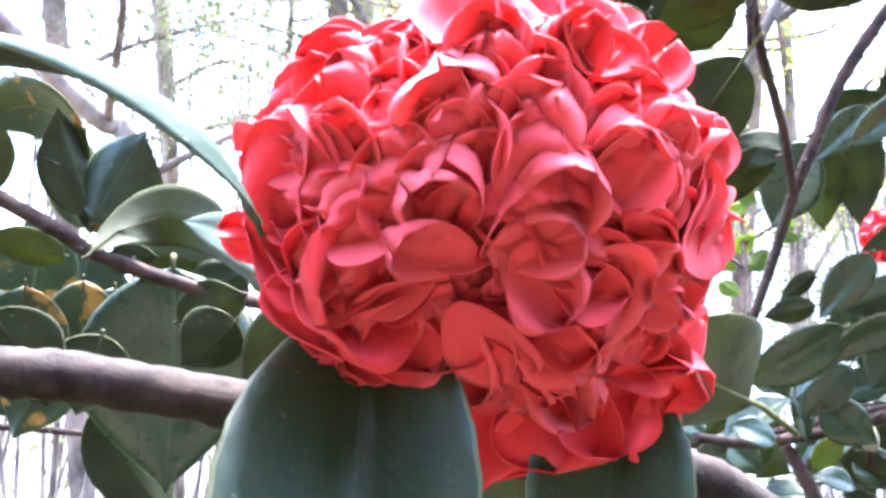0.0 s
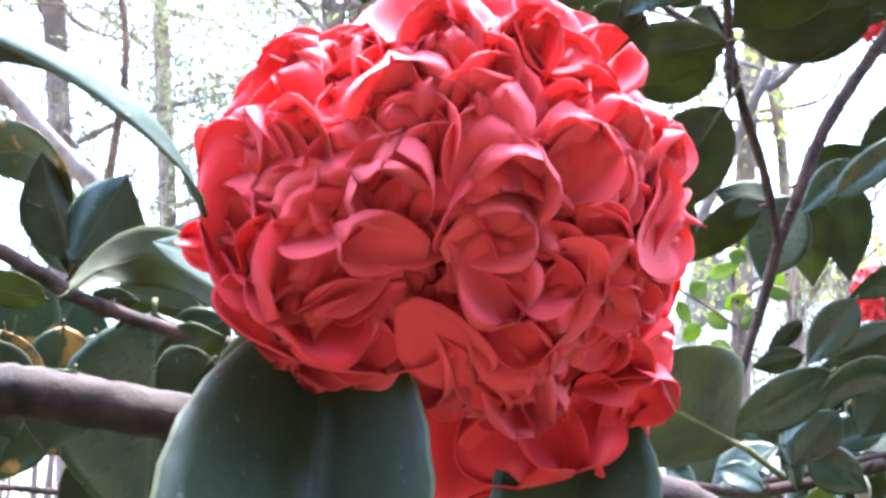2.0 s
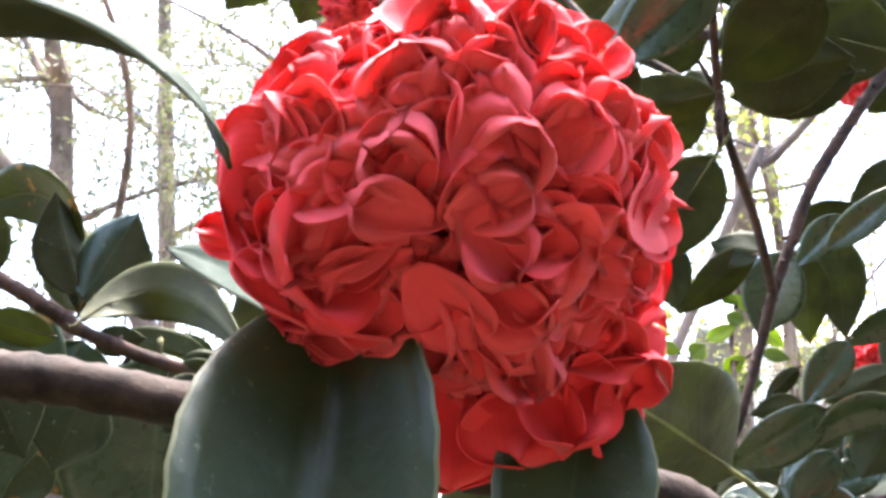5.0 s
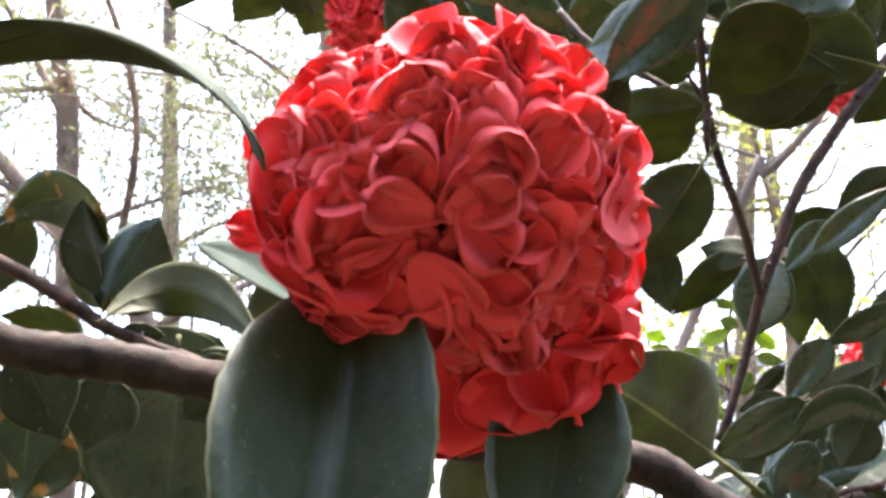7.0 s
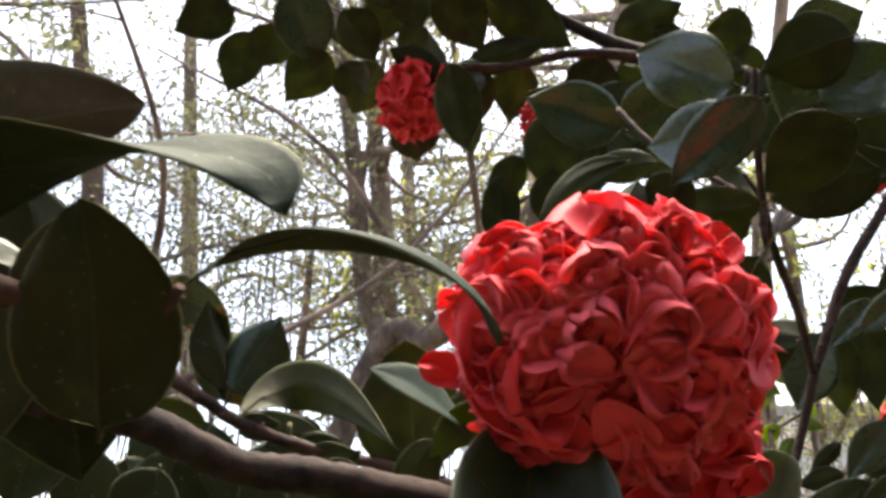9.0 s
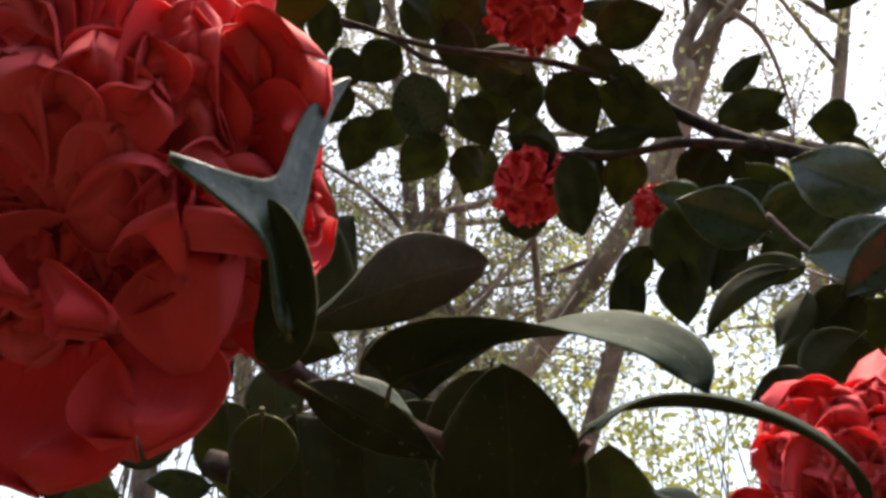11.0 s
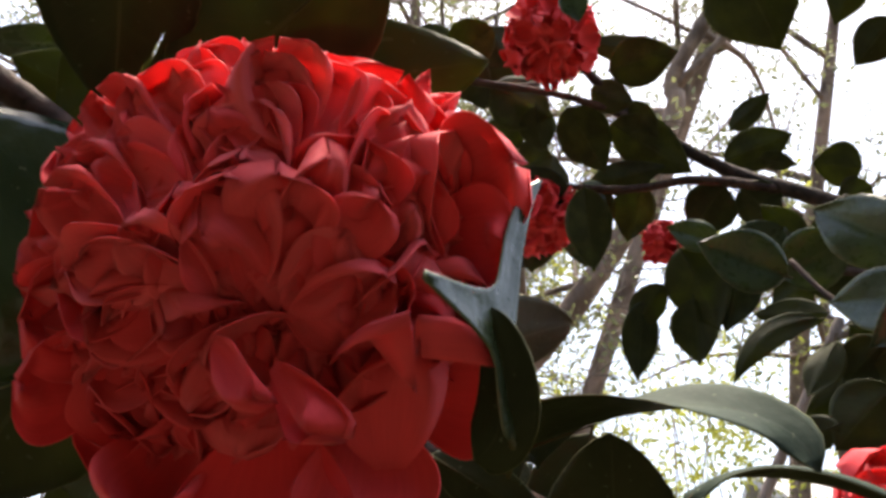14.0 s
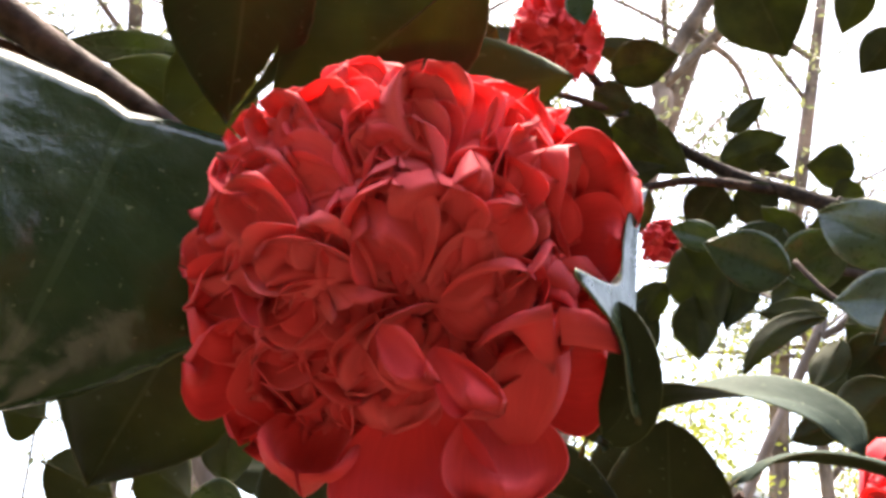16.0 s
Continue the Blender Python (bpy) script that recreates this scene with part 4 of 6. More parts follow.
leaf(fork, (0.1317, 0.6720, 1.9396), (0.0463, 0.6565, 1.9683), 0.0613, (0.04, -0.93, -0.37), seed=53)
leaf(fork, (0.1529, 0.6437, 1.8866), (0.0897, 0.6598, 1.8913), 0.0310, (0.26, 0.94, 0.21), seed=54)
leaf(fork, (0.1408, 0.7154, 1.9635), (0.2092, 0.6825, 1.9916), 0.0651, (-0.15, -0.80, -0.58), seed=55)
leaf(fork, (0.3365, 0.6889, 1.9779), (0.2589, 0.7198, 1.9369), 0.0595, (-0.11, -0.88, -0.46), seed=56)
leaf(fork, (0.2324, 0.5365, 1.5928), (0.1808, 0.5565, 1.5668), 0.0282, (-0.15, -0.91, -0.39), bend=0.1, seed=57)
leaf(fork, (0.2705, 0.5241, 1.5797), (0.2173, 0.5460, 1.5684), 0.0215, (-0.18, -0.76, -0.62), mid=(0.2475, 0.5315, 1.5903), seed=58)
leaf(fork, (0.2682, 0.5773, 1.6406), (0.2411, 0.5956, 1.6053), 0.0244, (-0.46, -0.88, -0.11), seed=59)
leaf(fork, (0.2670, 0.6641, 1.6455), (0.2441, 0.6759, 1.6254), 0.0130, (0.29, 0.93, 0.21), bend=0.12, seed=60)
leaf(fork, (0.2668, 0.6693, 1.6233), (0.2341, 0.6805, 1.6172), 0.0184, (0.29, 0.94, 0.19), seed=61)
leaf(fork, (0.3024, 0.5998, 1.6280), (0.2621, 0.6192, 1.6124), 0.0228, (0.42, 0.91, 0.04), bend=0.12, seed=62)
leaf(fork, (0.3415, 0.6246, 1.6781), (0.2927, 0.6520, 1.6564), 0.0230, (-0.11, -0.73, -0.67), seed=63)
leaf(fork, (0.3597, 0.6645, 1.7061), (0.3386, 0.6952, 1.6292), 0.0370, (0.68, 0.73, 0.10), seed=64)
leaf(fork, (0.2844, 0.5818, 1.5932), (0.2673, 0.5935, 1.5631), 0.0305, (0.37, 0.92, 0.15), seed=65)
leaf(fork, (0.2492, 0.5767, 1.5760), (0.2234, 0.5892, 1.5468), 0.0230, (-0.31, -0.94, -0.13), seed=66)
leaf(fork, (0.2373, 0.5561, 1.5942), (0.2129, 0.5700, 1.5577), 0.0159, (-0.74, -0.62, 0.26), seed=67)
leaf(fork, (0.2334, 0.5852, 1.5543), (0.2602, 0.5781, 1.5319), 0.0263, (-0.33, -0.94, -0.10), seed=68)
leaf(fork, (0.2921, 0.6453, 1.5192), (0.2515, 0.6603, 1.5087), 0.0249, (-0.36, -0.93, 0.04), seed=69)
leaf(fork, (0.2844, 0.6474, 1.4985), (0.2645, 0.6558, 1.5122), 0.0214, (0.36, 0.93, -0.05), seed=70)
leaf(fork, (0.3365, 0.7306, 1.6222), (0.3060, 0.7460, 1.5906), 0.0370, (0.37, 0.92, 0.09), seed=71)
leaf(fork, (0.1740, 0.6512, 1.5137), (0.2094, 0.6429, 1.5379), 0.0272, (-0.05, -0.96, -0.26), seed=72)
leaf(fork, (0.3019, 0.6112, 1.9962), (0.2735, 0.6672, 1.9336), 0.0605, (-0.30, -0.77, -0.55), seed=73)
leaf(fork, (0.3548, 0.6652, 1.9809), (0.3932, 0.6805, 1.9295), 0.0591, (-0.38, -0.77, -0.51), seed=74)
leaf(fork, (0.2008, 0.5536, 1.9012), (0.1339, 0.5892, 1.9646), 0.0636, (-0.64, -0.71, -0.28), seed=75)
leaf(fork, (0.1987, 0.5289, 1.8447), (0.1332, 0.5906, 1.8713), 0.0556, (-0.70, -0.71, -0.09), seed=76)
leaf(fork, (0.2759, 0.5865, 1.9033), (0.3518, 0.5846, 1.9471), 0.0677, (0.14, -0.95, -0.29), seed=77)
leaf(fork, (0.2710, 0.6045, 1.9732), (0.3235, 0.5742, 1.9811), 0.0558, (-0.35, -0.75, -0.57), seed=78)
leaf(fork, (0.2239, 0.5889, 1.8296), (0.2983, 0.5606, 1.8246), 0.0616, (0.34, 0.83, 0.44), seed=79)
leaf(fork, (0.2651, 0.6712, 1.6078), (0.2323, 0.6845, 1.5794), 0.0217, (-0.13, -0.95, -0.29), bend=0.06, seed=80)
leaf(fork, (0.3067, 0.6961, 1.6262), (0.2768, 0.7113, 1.5928), 0.0238, (-0.02, -0.92, -0.40), bend=0.06, seed=81)
leaf(fork, (0.3122, 0.6532, 1.6044), (0.2863, 0.6659, 1.5843), 0.0224, (-0.46, -0.89, 0.03), bend=0.06, seed=82)
leaf(fork, (0.2439, 0.7220, 1.5905), (0.2158, 0.7312, 1.5674), 0.0176, (0.41, 0.90, -0.13), bend=0.06, seed=83)
leaf(fork, (0.2363, 0.6426, 1.5618), (0.2084, 0.6491, 1.5840), 0.0190, (-0.12, -0.98, 0.14), bend=0.06, seed=84)
leaf(fork, (0.2919, 0.6213, 1.5731), (0.2582, 0.6353, 1.5610), 0.0224, (-0.39, -0.92, 0.02), bend=0.06, seed=85)
leaf(fork, (0.2737, 0.6513, 1.5546), (0.2460, 0.6614, 1.5307), 0.0231, (0.47, 0.86, -0.18), bend=0.06, seed=86)
leaf(fork, (0.2894, 0.6238, 1.5464), (0.2640, 0.6341, 1.5270), 0.0238, (0.41, 0.91, -0.06), bend=0.06, seed=87)
leaf(fork, (0.2325, 0.6864, 1.5384), (0.2093, 0.6925, 1.5131), 0.0238, (0.20, 0.98, 0.05), bend=0.06, seed=88)
leaf(fork, (0.2632, 0.7188, 1.5195), (0.2871, 0.7105, 1.5496), 0.0215, (-0.60, -0.76, 0.26), bend=0.06, seed=89)
leaf(fork, (0.3780, 0.7710, 1.6545), (0.3568, 0.7863, 1.6124), 0.0289, (0.32, 0.93, 0.17), bend=0.06, seed=90)
leaf(fork, (0.2628, 0.6131, 1.5270), (0.2769, 0.6071, 1.5048), 0.0263, (-0.01, -0.97, 0.26), bend=0.06, seed=91)
leaf(fork, (0.2433, 0.7761, 1.5611), (0.2206, 0.7802, 1.5877), 0.0205, (0.53, 0.78, 0.33), bend=0.06, seed=92)
leaf(fork, (0.3063, 0.7859, 1.5955), (0.3346, 0.7732, 1.6156), 0.0214, (0.20, 0.93, 0.31), bend=0.06, seed=93)
leaf(fork, (0.1930, 0.6349, 1.5313), (0.2106, 0.6301, 1.5145), 0.0197, (-0.07, -0.98, 0.20), bend=0.06, seed=94)
stem("twig", [(0.1725, 0.5883, 1.5359), (0.2105, 0.6094, 1.5389), (0.2503, 0.6175, 1.5467), (0.3016, 0.6182, 1.5559)], [0.0021, 0.0027], TWIG, fork, knots=2, seed=95)
leaf(fork, (0.4034, 0.6682, 1.9747), (0.3426, 0.7098, 1.9558), 0.0567, (0.44, 0.81, 0.38), bend=0.06, seed=96)
leaf(fork, (0.4363, 0.7254, 1.9622), (0.3904, 0.7214, 2.0023), 0.0572, (0.51, 0.57, 0.64), bend=0.06, seed=97)
leaf(fork, (0.3584, 0.6773, 1.9927), (0.3067, 0.6972, 1.9947), 0.0468, (0.30, 0.72, 0.63), bend=0.06, seed=98)
leaf(fork, (0.4172, 0.7071, 1.9037), (0.3842, 0.7370, 1.8789), 0.0394, (0.21, 0.75, 0.63), bend=0.06, seed=99)
leaf(fork, (0.3235, 0.7340, 2.0243), (0.2706, 0.7538, 2.0214), 0.0494, (0.32, 0.89, 0.33), bend=0.06, seed=100)
leaf(twig_one, (-0.2359, 0.5339, 1.6226), (-0.2218, 0.5512, 1.5707), 0.0501, (-0.65, 0.75, 0.07), bend=0.06, mats=[LEAF_TOP, LEAF_BLOTCHED], seed=101)
leaf(twig_one, (-0.2155, 0.5644, 1.6329), (-0.2003, 0.5826, 1.5745), 0.0518, (-0.61, 0.78, 0.09), bend=0.06, mats=[LEAF_TOP, LEAF_BLOTCHED], seed=102)
leaf(twig_one, (-0.1732, 0.5615, 1.6274), (-0.1802, 0.5699, 1.5689), 0.0463, (-0.11, 0.98, 0.15), bend=0.06, mats=[LEAF_TOP, LEAF_BLOTCHED], seed=103)
leaf(twig_one, (-0.1437, 0.5734, 1.6220), (-0.1384, 0.5851, 1.5665), 0.0424, (-0.54, 0.83, 0.12), bend=0.06, mats=[LEAF_TOP, LEAF_BLOTCHED], seed=104)
leaf(twig_one, (-0.2279, 0.5229, 1.5864), (-0.2039, 0.5394, 1.5558), 0.0448, (-0.38, 0.91, 0.19), bend=0.06, mats=[LEAF_TOP, LEAF_BLOTCHED], seed=105)
leaf(twig_one, (-0.1557, 0.5542, 1.5900), (-0.1871, 0.5465, 1.5595), 0.0411, (-0.31, 0.95, 0.08), bend=0.06, mats=[LEAF_TOP, LEAF_BLOTCHED], seed=106)
leaf(twig_one, (-0.1109, 0.5658, 1.6051), (-0.1321, 0.5671, 1.5574), 0.0411, (-0.62, 0.72, 0.30), bend=0.06, mats=[LEAF_TOP, LEAF_BLOTCHED], seed=107)
leaf(fork, (0.2004, 0.5431, 1.7920), (0.1124, 0.5696, 1.7910), 0.0374, (0.25, 0.84, 0.48), bend=0.06, seed=108)
leaf(fork, (0.2657, 0.5147, 1.8382), (0.2072, 0.5564, 1.8078), 0.0608, (0.09, 0.67, 0.74), bend=0.06, seed=109)
leaf(fork, (0.2863, 0.5281, 1.9220), (0.2252, 0.5600, 1.9167), 0.0613, (0.33, 0.73, 0.60), bend=0.06, seed=110)
leaf(fork, (0.2396, 0.7769, 1.5655), (0.1997, 0.7871, 1.5280), 0.0493, (0.28, 0.96, -0.04), bend=0.06, seed=111)
leaf(fork, (0.2659, 0.7702, 1.5479), (0.2350, 0.7788, 1.5109), 0.0493, (0.20, 0.98, 0.06), bend=0.06, seed=112)
leaf(fork, (0.2910, 0.7624, 1.5308), (0.3137, 0.7539, 1.5065), 0.0493, (0.15, 0.97, -0.20), bend=0.06, seed=113)
leaf(fork, (0.3221, 0.7507, 1.5505), (0.2951, 0.7594, 1.5762), 0.0452, (0.40, 0.91, 0.11), bend=0.06, seed=114)
leaf(fork, (0.3404, 0.7437, 1.5261), (0.3149, 0.7535, 1.5507), 0.0493, (0.20, 0.96, -0.18), bend=0.06, seed=115)
leaf(fork, (0.3412, 0.7423, 1.5661), (0.3509, 0.7391, 1.5298), 0.0452, (0.32, 0.95, 0.00), bend=0.06, seed=116)
leaf(fork, (0.2921, 0.7928, 1.5655), (0.2660, 0.7985, 1.5975), 0.0384, (0.57, 0.75, 0.33), bend=0.06, seed=117)
leaf(fork, (0.2017, 0.7355, 1.5319), (0.2297, 0.7284, 1.5082), 0.0422, (0.07, 0.97, -0.21), bend=0.06, seed=118)
leaf(fork, (0.2155, 0.5829, 1.5584), (0.1749, 0.5842, 1.5343), 0.0269, (-0.50, -0.60, 0.60), fold=0.5, seed=300)
leaf(fork, (0.2219, 0.5911, 1.5658), (0.2267, 0.5902, 1.5337), 0.0213, (0.50, -0.80, 0.20), seed=301)
leaf(fork, (0.3120, 0.6528, 1.5716), (0.2609, 0.6522, 1.5561), 0.0384, (-0.25, -0.72, 0.62), bend=0.08, seed=302)
leaf(fork, (0.2801, 0.6213, 1.5907), (0.2841, 0.6211, 1.5727), 0.0212, (-0.20, -0.90, 0.20), mats=[LEAF_BLOTCHED, LEAF_BLOTCHED], seed=303)
leaf(fork, (0.2312, 0.5989, 1.5177), (0.2489, 0.5930, 1.5392), 0.0144, (0.30, -0.80, 0.50), mats=[LEAF_YOUNG, LEAF_UNDER], seed=304)
leaf(fork, (0.2465, 0.5825, 1.5090), (0.2231, 0.5804, 1.5148), 0.0158, (-0.25, -0.72, 0.62), bend=0.1, seed=305)
leaf(fork, (0.2528, 0.6127, 1.5219), (0.2822, 0.6006, 1.5109), 0.0224, (0.20, 0.85, 0.35), seed=306)
leaf(fork, (0.2599, 0.6102, 1.5365), (0.2352, 0.6188, 1.5236), 0.0187, (-0.25, -0.72, 0.62), seed=307)
leaf(fork, (0.1812, 0.6546, 1.5376), (0.1659, 0.6576, 1.5539), 0.0193, (-0.25, -0.72, 0.62), seed=308)
leaf(fork, (0.2280, 0.7042, 1.5105), (0.1921, 0.7134, 1.5182), 0.0339, (-0.25, -0.72, 0.62), seed=309)
leaf(fork, (0.2242, 0.7265, 1.5333), (0.2550, 0.7171, 1.5098), 0.0370, (0.20, 0.85, 0.35), seed=310)
leaf(fork, (0.2640, 0.7134, 1.4947), (0.2318, 0.7230, 1.4925), 0.0348, (-0.25, -0.72, 0.62), seed=311)
leaf(fork, (0.3140, 0.6962, 1.5249), (0.2786, 0.7089, 1.5023), 0.0370, (0.20, 0.85, 0.35), seed=312)
leaf(fork, (0.2214, 0.6215, 1.5847), (0.2306, 0.6201, 1.5598), 0.0224, (0.20, 0.85, 0.35), seed=313)
leaf(fork, (0.2849, 0.6853, 1.5740), (0.2695, 0.6918, 1.5479), 0.0339, (0.40, -0.80, 0.30), seed=314)
leaf(fork, (0.3178, 0.6729, 1.5469), (0.2880, 0.6851, 1.5327), 0.0296, (-0.25, -0.72, 0.62), bend=0.08, seed=315)
leaf(fork, (0.1824, 0.5075, 1.5337), (0.1621, 0.5117, 1.5439), 0.0171, (-0.25, -0.72, 0.62), bend=0.1, seed=316)
leaf(fork, (0.2789, 0.6398, 1.5783), (0.2631, 0.6485, 1.5546), 0.0287, (0.50, -0.80, 0.20), seed=317)
leaf(fork, (0.3156, 0.6252, 1.5749), (0.2829, 0.6409, 1.5585), 0.0349, (-0.25, -0.72, 0.62), seed=318)
leaf(fork, (0.2449, 0.6326, 1.5621), (0.2235, 0.6368, 1.5795), 0.0219, (0.20, 0.85, 0.35), seed=319)
leaf(main, (0.1084, 0.4446, 1.5414), (0.0934, 0.4464, 1.5218), 0.0224, (0.20, 0.85, 0.35), seed=320)
young = thing("camellia_twig", "slender twig with small fresh yellow-green leaves", "branch", "camellia branches")
stem("twig", [(0.3272, 1.0701, 1.6486), (0.3463, 1.1042, 1.7203), (0.3592, 1.1346, 1.7985), (0.3719, 1.1148, 1.8513), (0.3799, 1.1010, 1.8837)], [0.0034, 0.0019], TWIG, young, seed=119)
stem("twig", [(0.3456, 1.1030, 1.7268), (0.3162, 1.1337, 1.7632), (0.2745, 1.1555, 1.7958)], [0.0025, 0.0015], TWIG, young, seed=120)
stem("twig", [(0.3552, 1.1245, 1.7597), (0.3939, 1.1291, 1.7813), (0.4199, 1.1178, 1.7918)], [0.0026, 0.0015], TWIG, young, seed=121)
leaf(young, (0.3264, 1.1242, 1.7899), (0.3625, 1.1104, 1.8044), 0.0203, (-0.37, -0.93, 0.04), mats=[LEAF_YOUNG, LEAF_YOUNG], seed=122)
leaf(young, (0.3887, 1.1051, 1.7956), (0.4097, 1.1045, 1.7734), 0.0203, (-0.21, -0.96, -0.17), mats=[LEAF_YOUNG, LEAF_YOUNG], seed=123)
leaf(young, (0.3871, 1.1126, 1.7699), (0.4161, 1.1061, 1.7588), 0.0169, (-0.26, -0.96, -0.12), mats=[LEAF_YOUNG, LEAF_YOUNG], seed=124)
leaf(young, (0.3437, 1.1295, 1.7520), (0.3679, 1.1189, 1.7678), 0.0219, (-0.15, -0.91, -0.39), mats=[LEAF_YOUNG, LEAF_YOUNG], seed=125)
leaf(young, (0.3239, 1.1351, 1.7497), (0.3458, 1.1345, 1.7277), 0.0236, (-0.01, -1.00, 0.02), mats=[LEAF_YOUNG, LEAF_YOUNG], seed=126)
leaf(young, (0.2653, 1.1375, 1.7911), (0.2971, 1.1343, 1.7783), 0.0186, (0.16, 0.97, 0.16), mats=[LEAF_YOUNG, LEAF_YOUNG], seed=127)
leaf(young, (0.3449, 1.1042, 1.8404), (0.3638, 1.1028, 1.8282), 0.0169, (-0.46, -0.62, -0.64), mats=[LEAF_YOUNG, LEAF_YOUNG], seed=128)
leaf(young, (0.3489, 1.1104, 1.8172), (0.3708, 1.1079, 1.8048), 0.0186, (-0.14, -0.99, -0.05), mats=[LEAF_YOUNG, LEAF_YOUNG], seed=129)
leaf(young, (0.3067, 1.1341, 1.7707), (0.3242, 1.1258, 1.7861), 0.0253, (-0.39, -0.92, -0.05), mats=[LEAF_YOUNG, LEAF_YOUNG], seed=130)
leaf(young, (0.3779, 1.1020, 1.8173), (0.3598, 1.1004, 1.8393), 0.0186, (0.60, 0.60, 0.53), mats=[LEAF_YOUNG, LEAF_YOUNG], seed=131)
leaf(young, (0.3144, 1.1405, 1.7363), (0.2932, 1.1493, 1.7176), 0.0203, (0.22, 0.95, 0.20), mats=[LEAF_YOUNG, LEAF_YOUNG], seed=132)
leaf(young, (0.3597, 1.1297, 1.7326), (0.3853, 1.1212, 1.7369), 0.0186, (0.31, 0.95, 0.04), mats=[LEAF_YOUNG, LEAF_YOUNG], seed=133)
leaf(young, (0.2896, 1.1392, 1.7653), (0.3045, 1.1426, 1.7370), 0.0186, (-0.10, 0.99, 0.07), mats=[LEAF_YOUNG, LEAF_YOUNG], seed=134)
leaf(young, (0.3261, 1.1422, 1.7152), (0.3508, 1.1388, 1.7000), 0.0219, (0.07, 0.99, -0.11), mats=[LEAF_YOUNG, LEAF_YOUNG], seed=135)
leaf(young, (0.3801, 1.1196, 1.7507), (0.3592, 1.1312, 1.7259), 0.0203, (0.51, 0.86, -0.03), mats=[LEAF_YOUNG, LEAF_YOUNG], seed=136)
leaf(young, (0.2848, 1.1311, 1.7997), (0.2579, 1.1339, 1.8087), 0.0169, (0.23, 0.88, 0.42), mats=[LEAF_YOUNG, LEAF_YOUNG], seed=137)
stem("twig", [(-0.4075, 0.8267, 1.5562), (-0.3600, 0.8522, 1.5518), (-0.3216, 0.8702, 1.5472)], [0.0034, 0.0028], TWIG, twig_one, seed=138)

# ---- the near twig that carries the arched leaves ----
arch = thing("camellia_twig", "near camellia twig with arched, twisted glossy leaves", "branch", "camellia branches")
stem("twig", [(-0.2035, 0.0841, 1.6241), (-0.1957, 0.1060, 1.6192), (-0.1865, 0.1264, 1.6148), (-0.1673, 0.1530, 1.6017), (-0.1390, 0.1762, 1.5939), (-0.1086, 0.1956, 1.5854), (-0.0949, 0.2111, 1.5718)], [0.0049, 0.0036], TWIG, arch, knots=3, seed=139)
stem("twig", [(-0.1049, 0.1966, 1.5837), (-0.0892, 0.1885, 1.5810), (-0.0792, 0.1763, 1.5890)], [0.0023, 0.0014], TWIG, arch, seed=140)
# arched leaf in front of the first bloom
leaf(arch, (-0.0798, 0.1855, 1.5948), (0.0055, 0.1868, 1.5726), 0.0185, (0.10, -0.22, 0.97), ctrl=((-0.0581, 0.1903, 1.6252), (0.0063, 0.1633, 1.5948)), fold=-0.22, blunt=1.0, mats=[LEAF_MATT, LEAF_UNDER], seed=141)
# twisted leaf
leaf(arch, (-0.1369, 0.1377, 1.5950), (-0.0461, 0.1503, 1.5960), 0.0500, (0.05, -0.36, 0.93), ctrl=((-0.1330, 0.1284, 1.6037), (-0.0499, 0.1624, 1.6363)), mats=[LEAF_MATT, LEAF_SHADED], twist=95, fold=0.12, blunt=0.5, seed=142)
leaf(arch, (-0.1040, 0.1950, 1.5560), (-0.1050, 0.1680, 1.6130), 0.0500, (0.09, 0.85, 0.45), fold=0.12, blunt=0.8, mats=[LEAF_TOP, LEAF_SHADED], seed=143)
leaf(arch, (-0.1772, 0.1534, 1.6181), (-0.1125, 0.2131, 1.6733), 0.0421, (-0.70, 0.11, 0.70), twist=-90, fold=0.15, bend=0.05, blunt=0.95, mats=[LEAF_TOP, LEAF_DUSTY], seed=144)
leaf(arch, (-0.1910, 0.1827, 1.6468), (-0.1899, 0.1637, 1.7135), 0.0512, (-0.45, 0.86, 0.25), blunt=0.4, seed=145)
leaf(arch, (-0.1909, 0.2191, 1.6419), (-0.1811, 0.2048, 1.6975), 0.0432, (-0.35, 0.89, 0.29), blunt=0.6, seed=146)
leaf(arch, (-0.2139, 0.1754, 1.6598), (-0.1948, 0.1799, 1.6683), 0.0152, (0.23, -0.97, -0.01), seed=147)
leaf(twig_one, (-0.0450, 0.5000, 1.6010), (-0.0480, 0.4760, 1.6760), 0.0660, (-0.11, 0.96, 0.28), blunt=0.6, seed=148)
leaf(arch, (-0.2372, 0.2467, 1.6664), (-0.2559, 0.2796, 1.6189), 0.0334, (-0.34, 0.71, 0.62), seed=149)
leaf(arch, (-0.2394, 0.2908, 1.6431), (-0.2384, 0.3150, 1.6016), 0.0340, (-0.39, 0.80, 0.46), seed=150)
leaf(arch, (-0.2634, 0.2974, 1.6243), (-0.3029, 0.2990, 1.6261), 0.0234, (0.04, 1.00, -0.07), seed=151)
leaf(arch, (-0.1800, 0.2873, 1.6185), (-0.2205, 0.3021, 1.5931), 0.0294, (0.01, 0.87, 0.49), seed=152)
leaf(arch, (-0.2054, 0.2471, 1.6441), (-0.2032, 0.2591, 1.6135), 0.0274, (-0.17, -0.91, -0.37), seed=153)
leaf(arch, (-0.1918, 0.2776, 1.6367), (-0.1702, 0.2832, 1.6391), 0.0131, (-0.27, 0.91, 0.33), seed=154)
leaf(arch, (-0.2033, 0.2569, 1.6201), (-0.1723, 0.2701, 1.6108), 0.0224, (-0.30, 0.91, 0.29), seed=155)
leaf(arch, (-0.1495, 0.2566, 1.6038), (-0.1719, 0.2771, 1.5840), 0.0267, (0.12, 0.75, 0.65), seed=156)
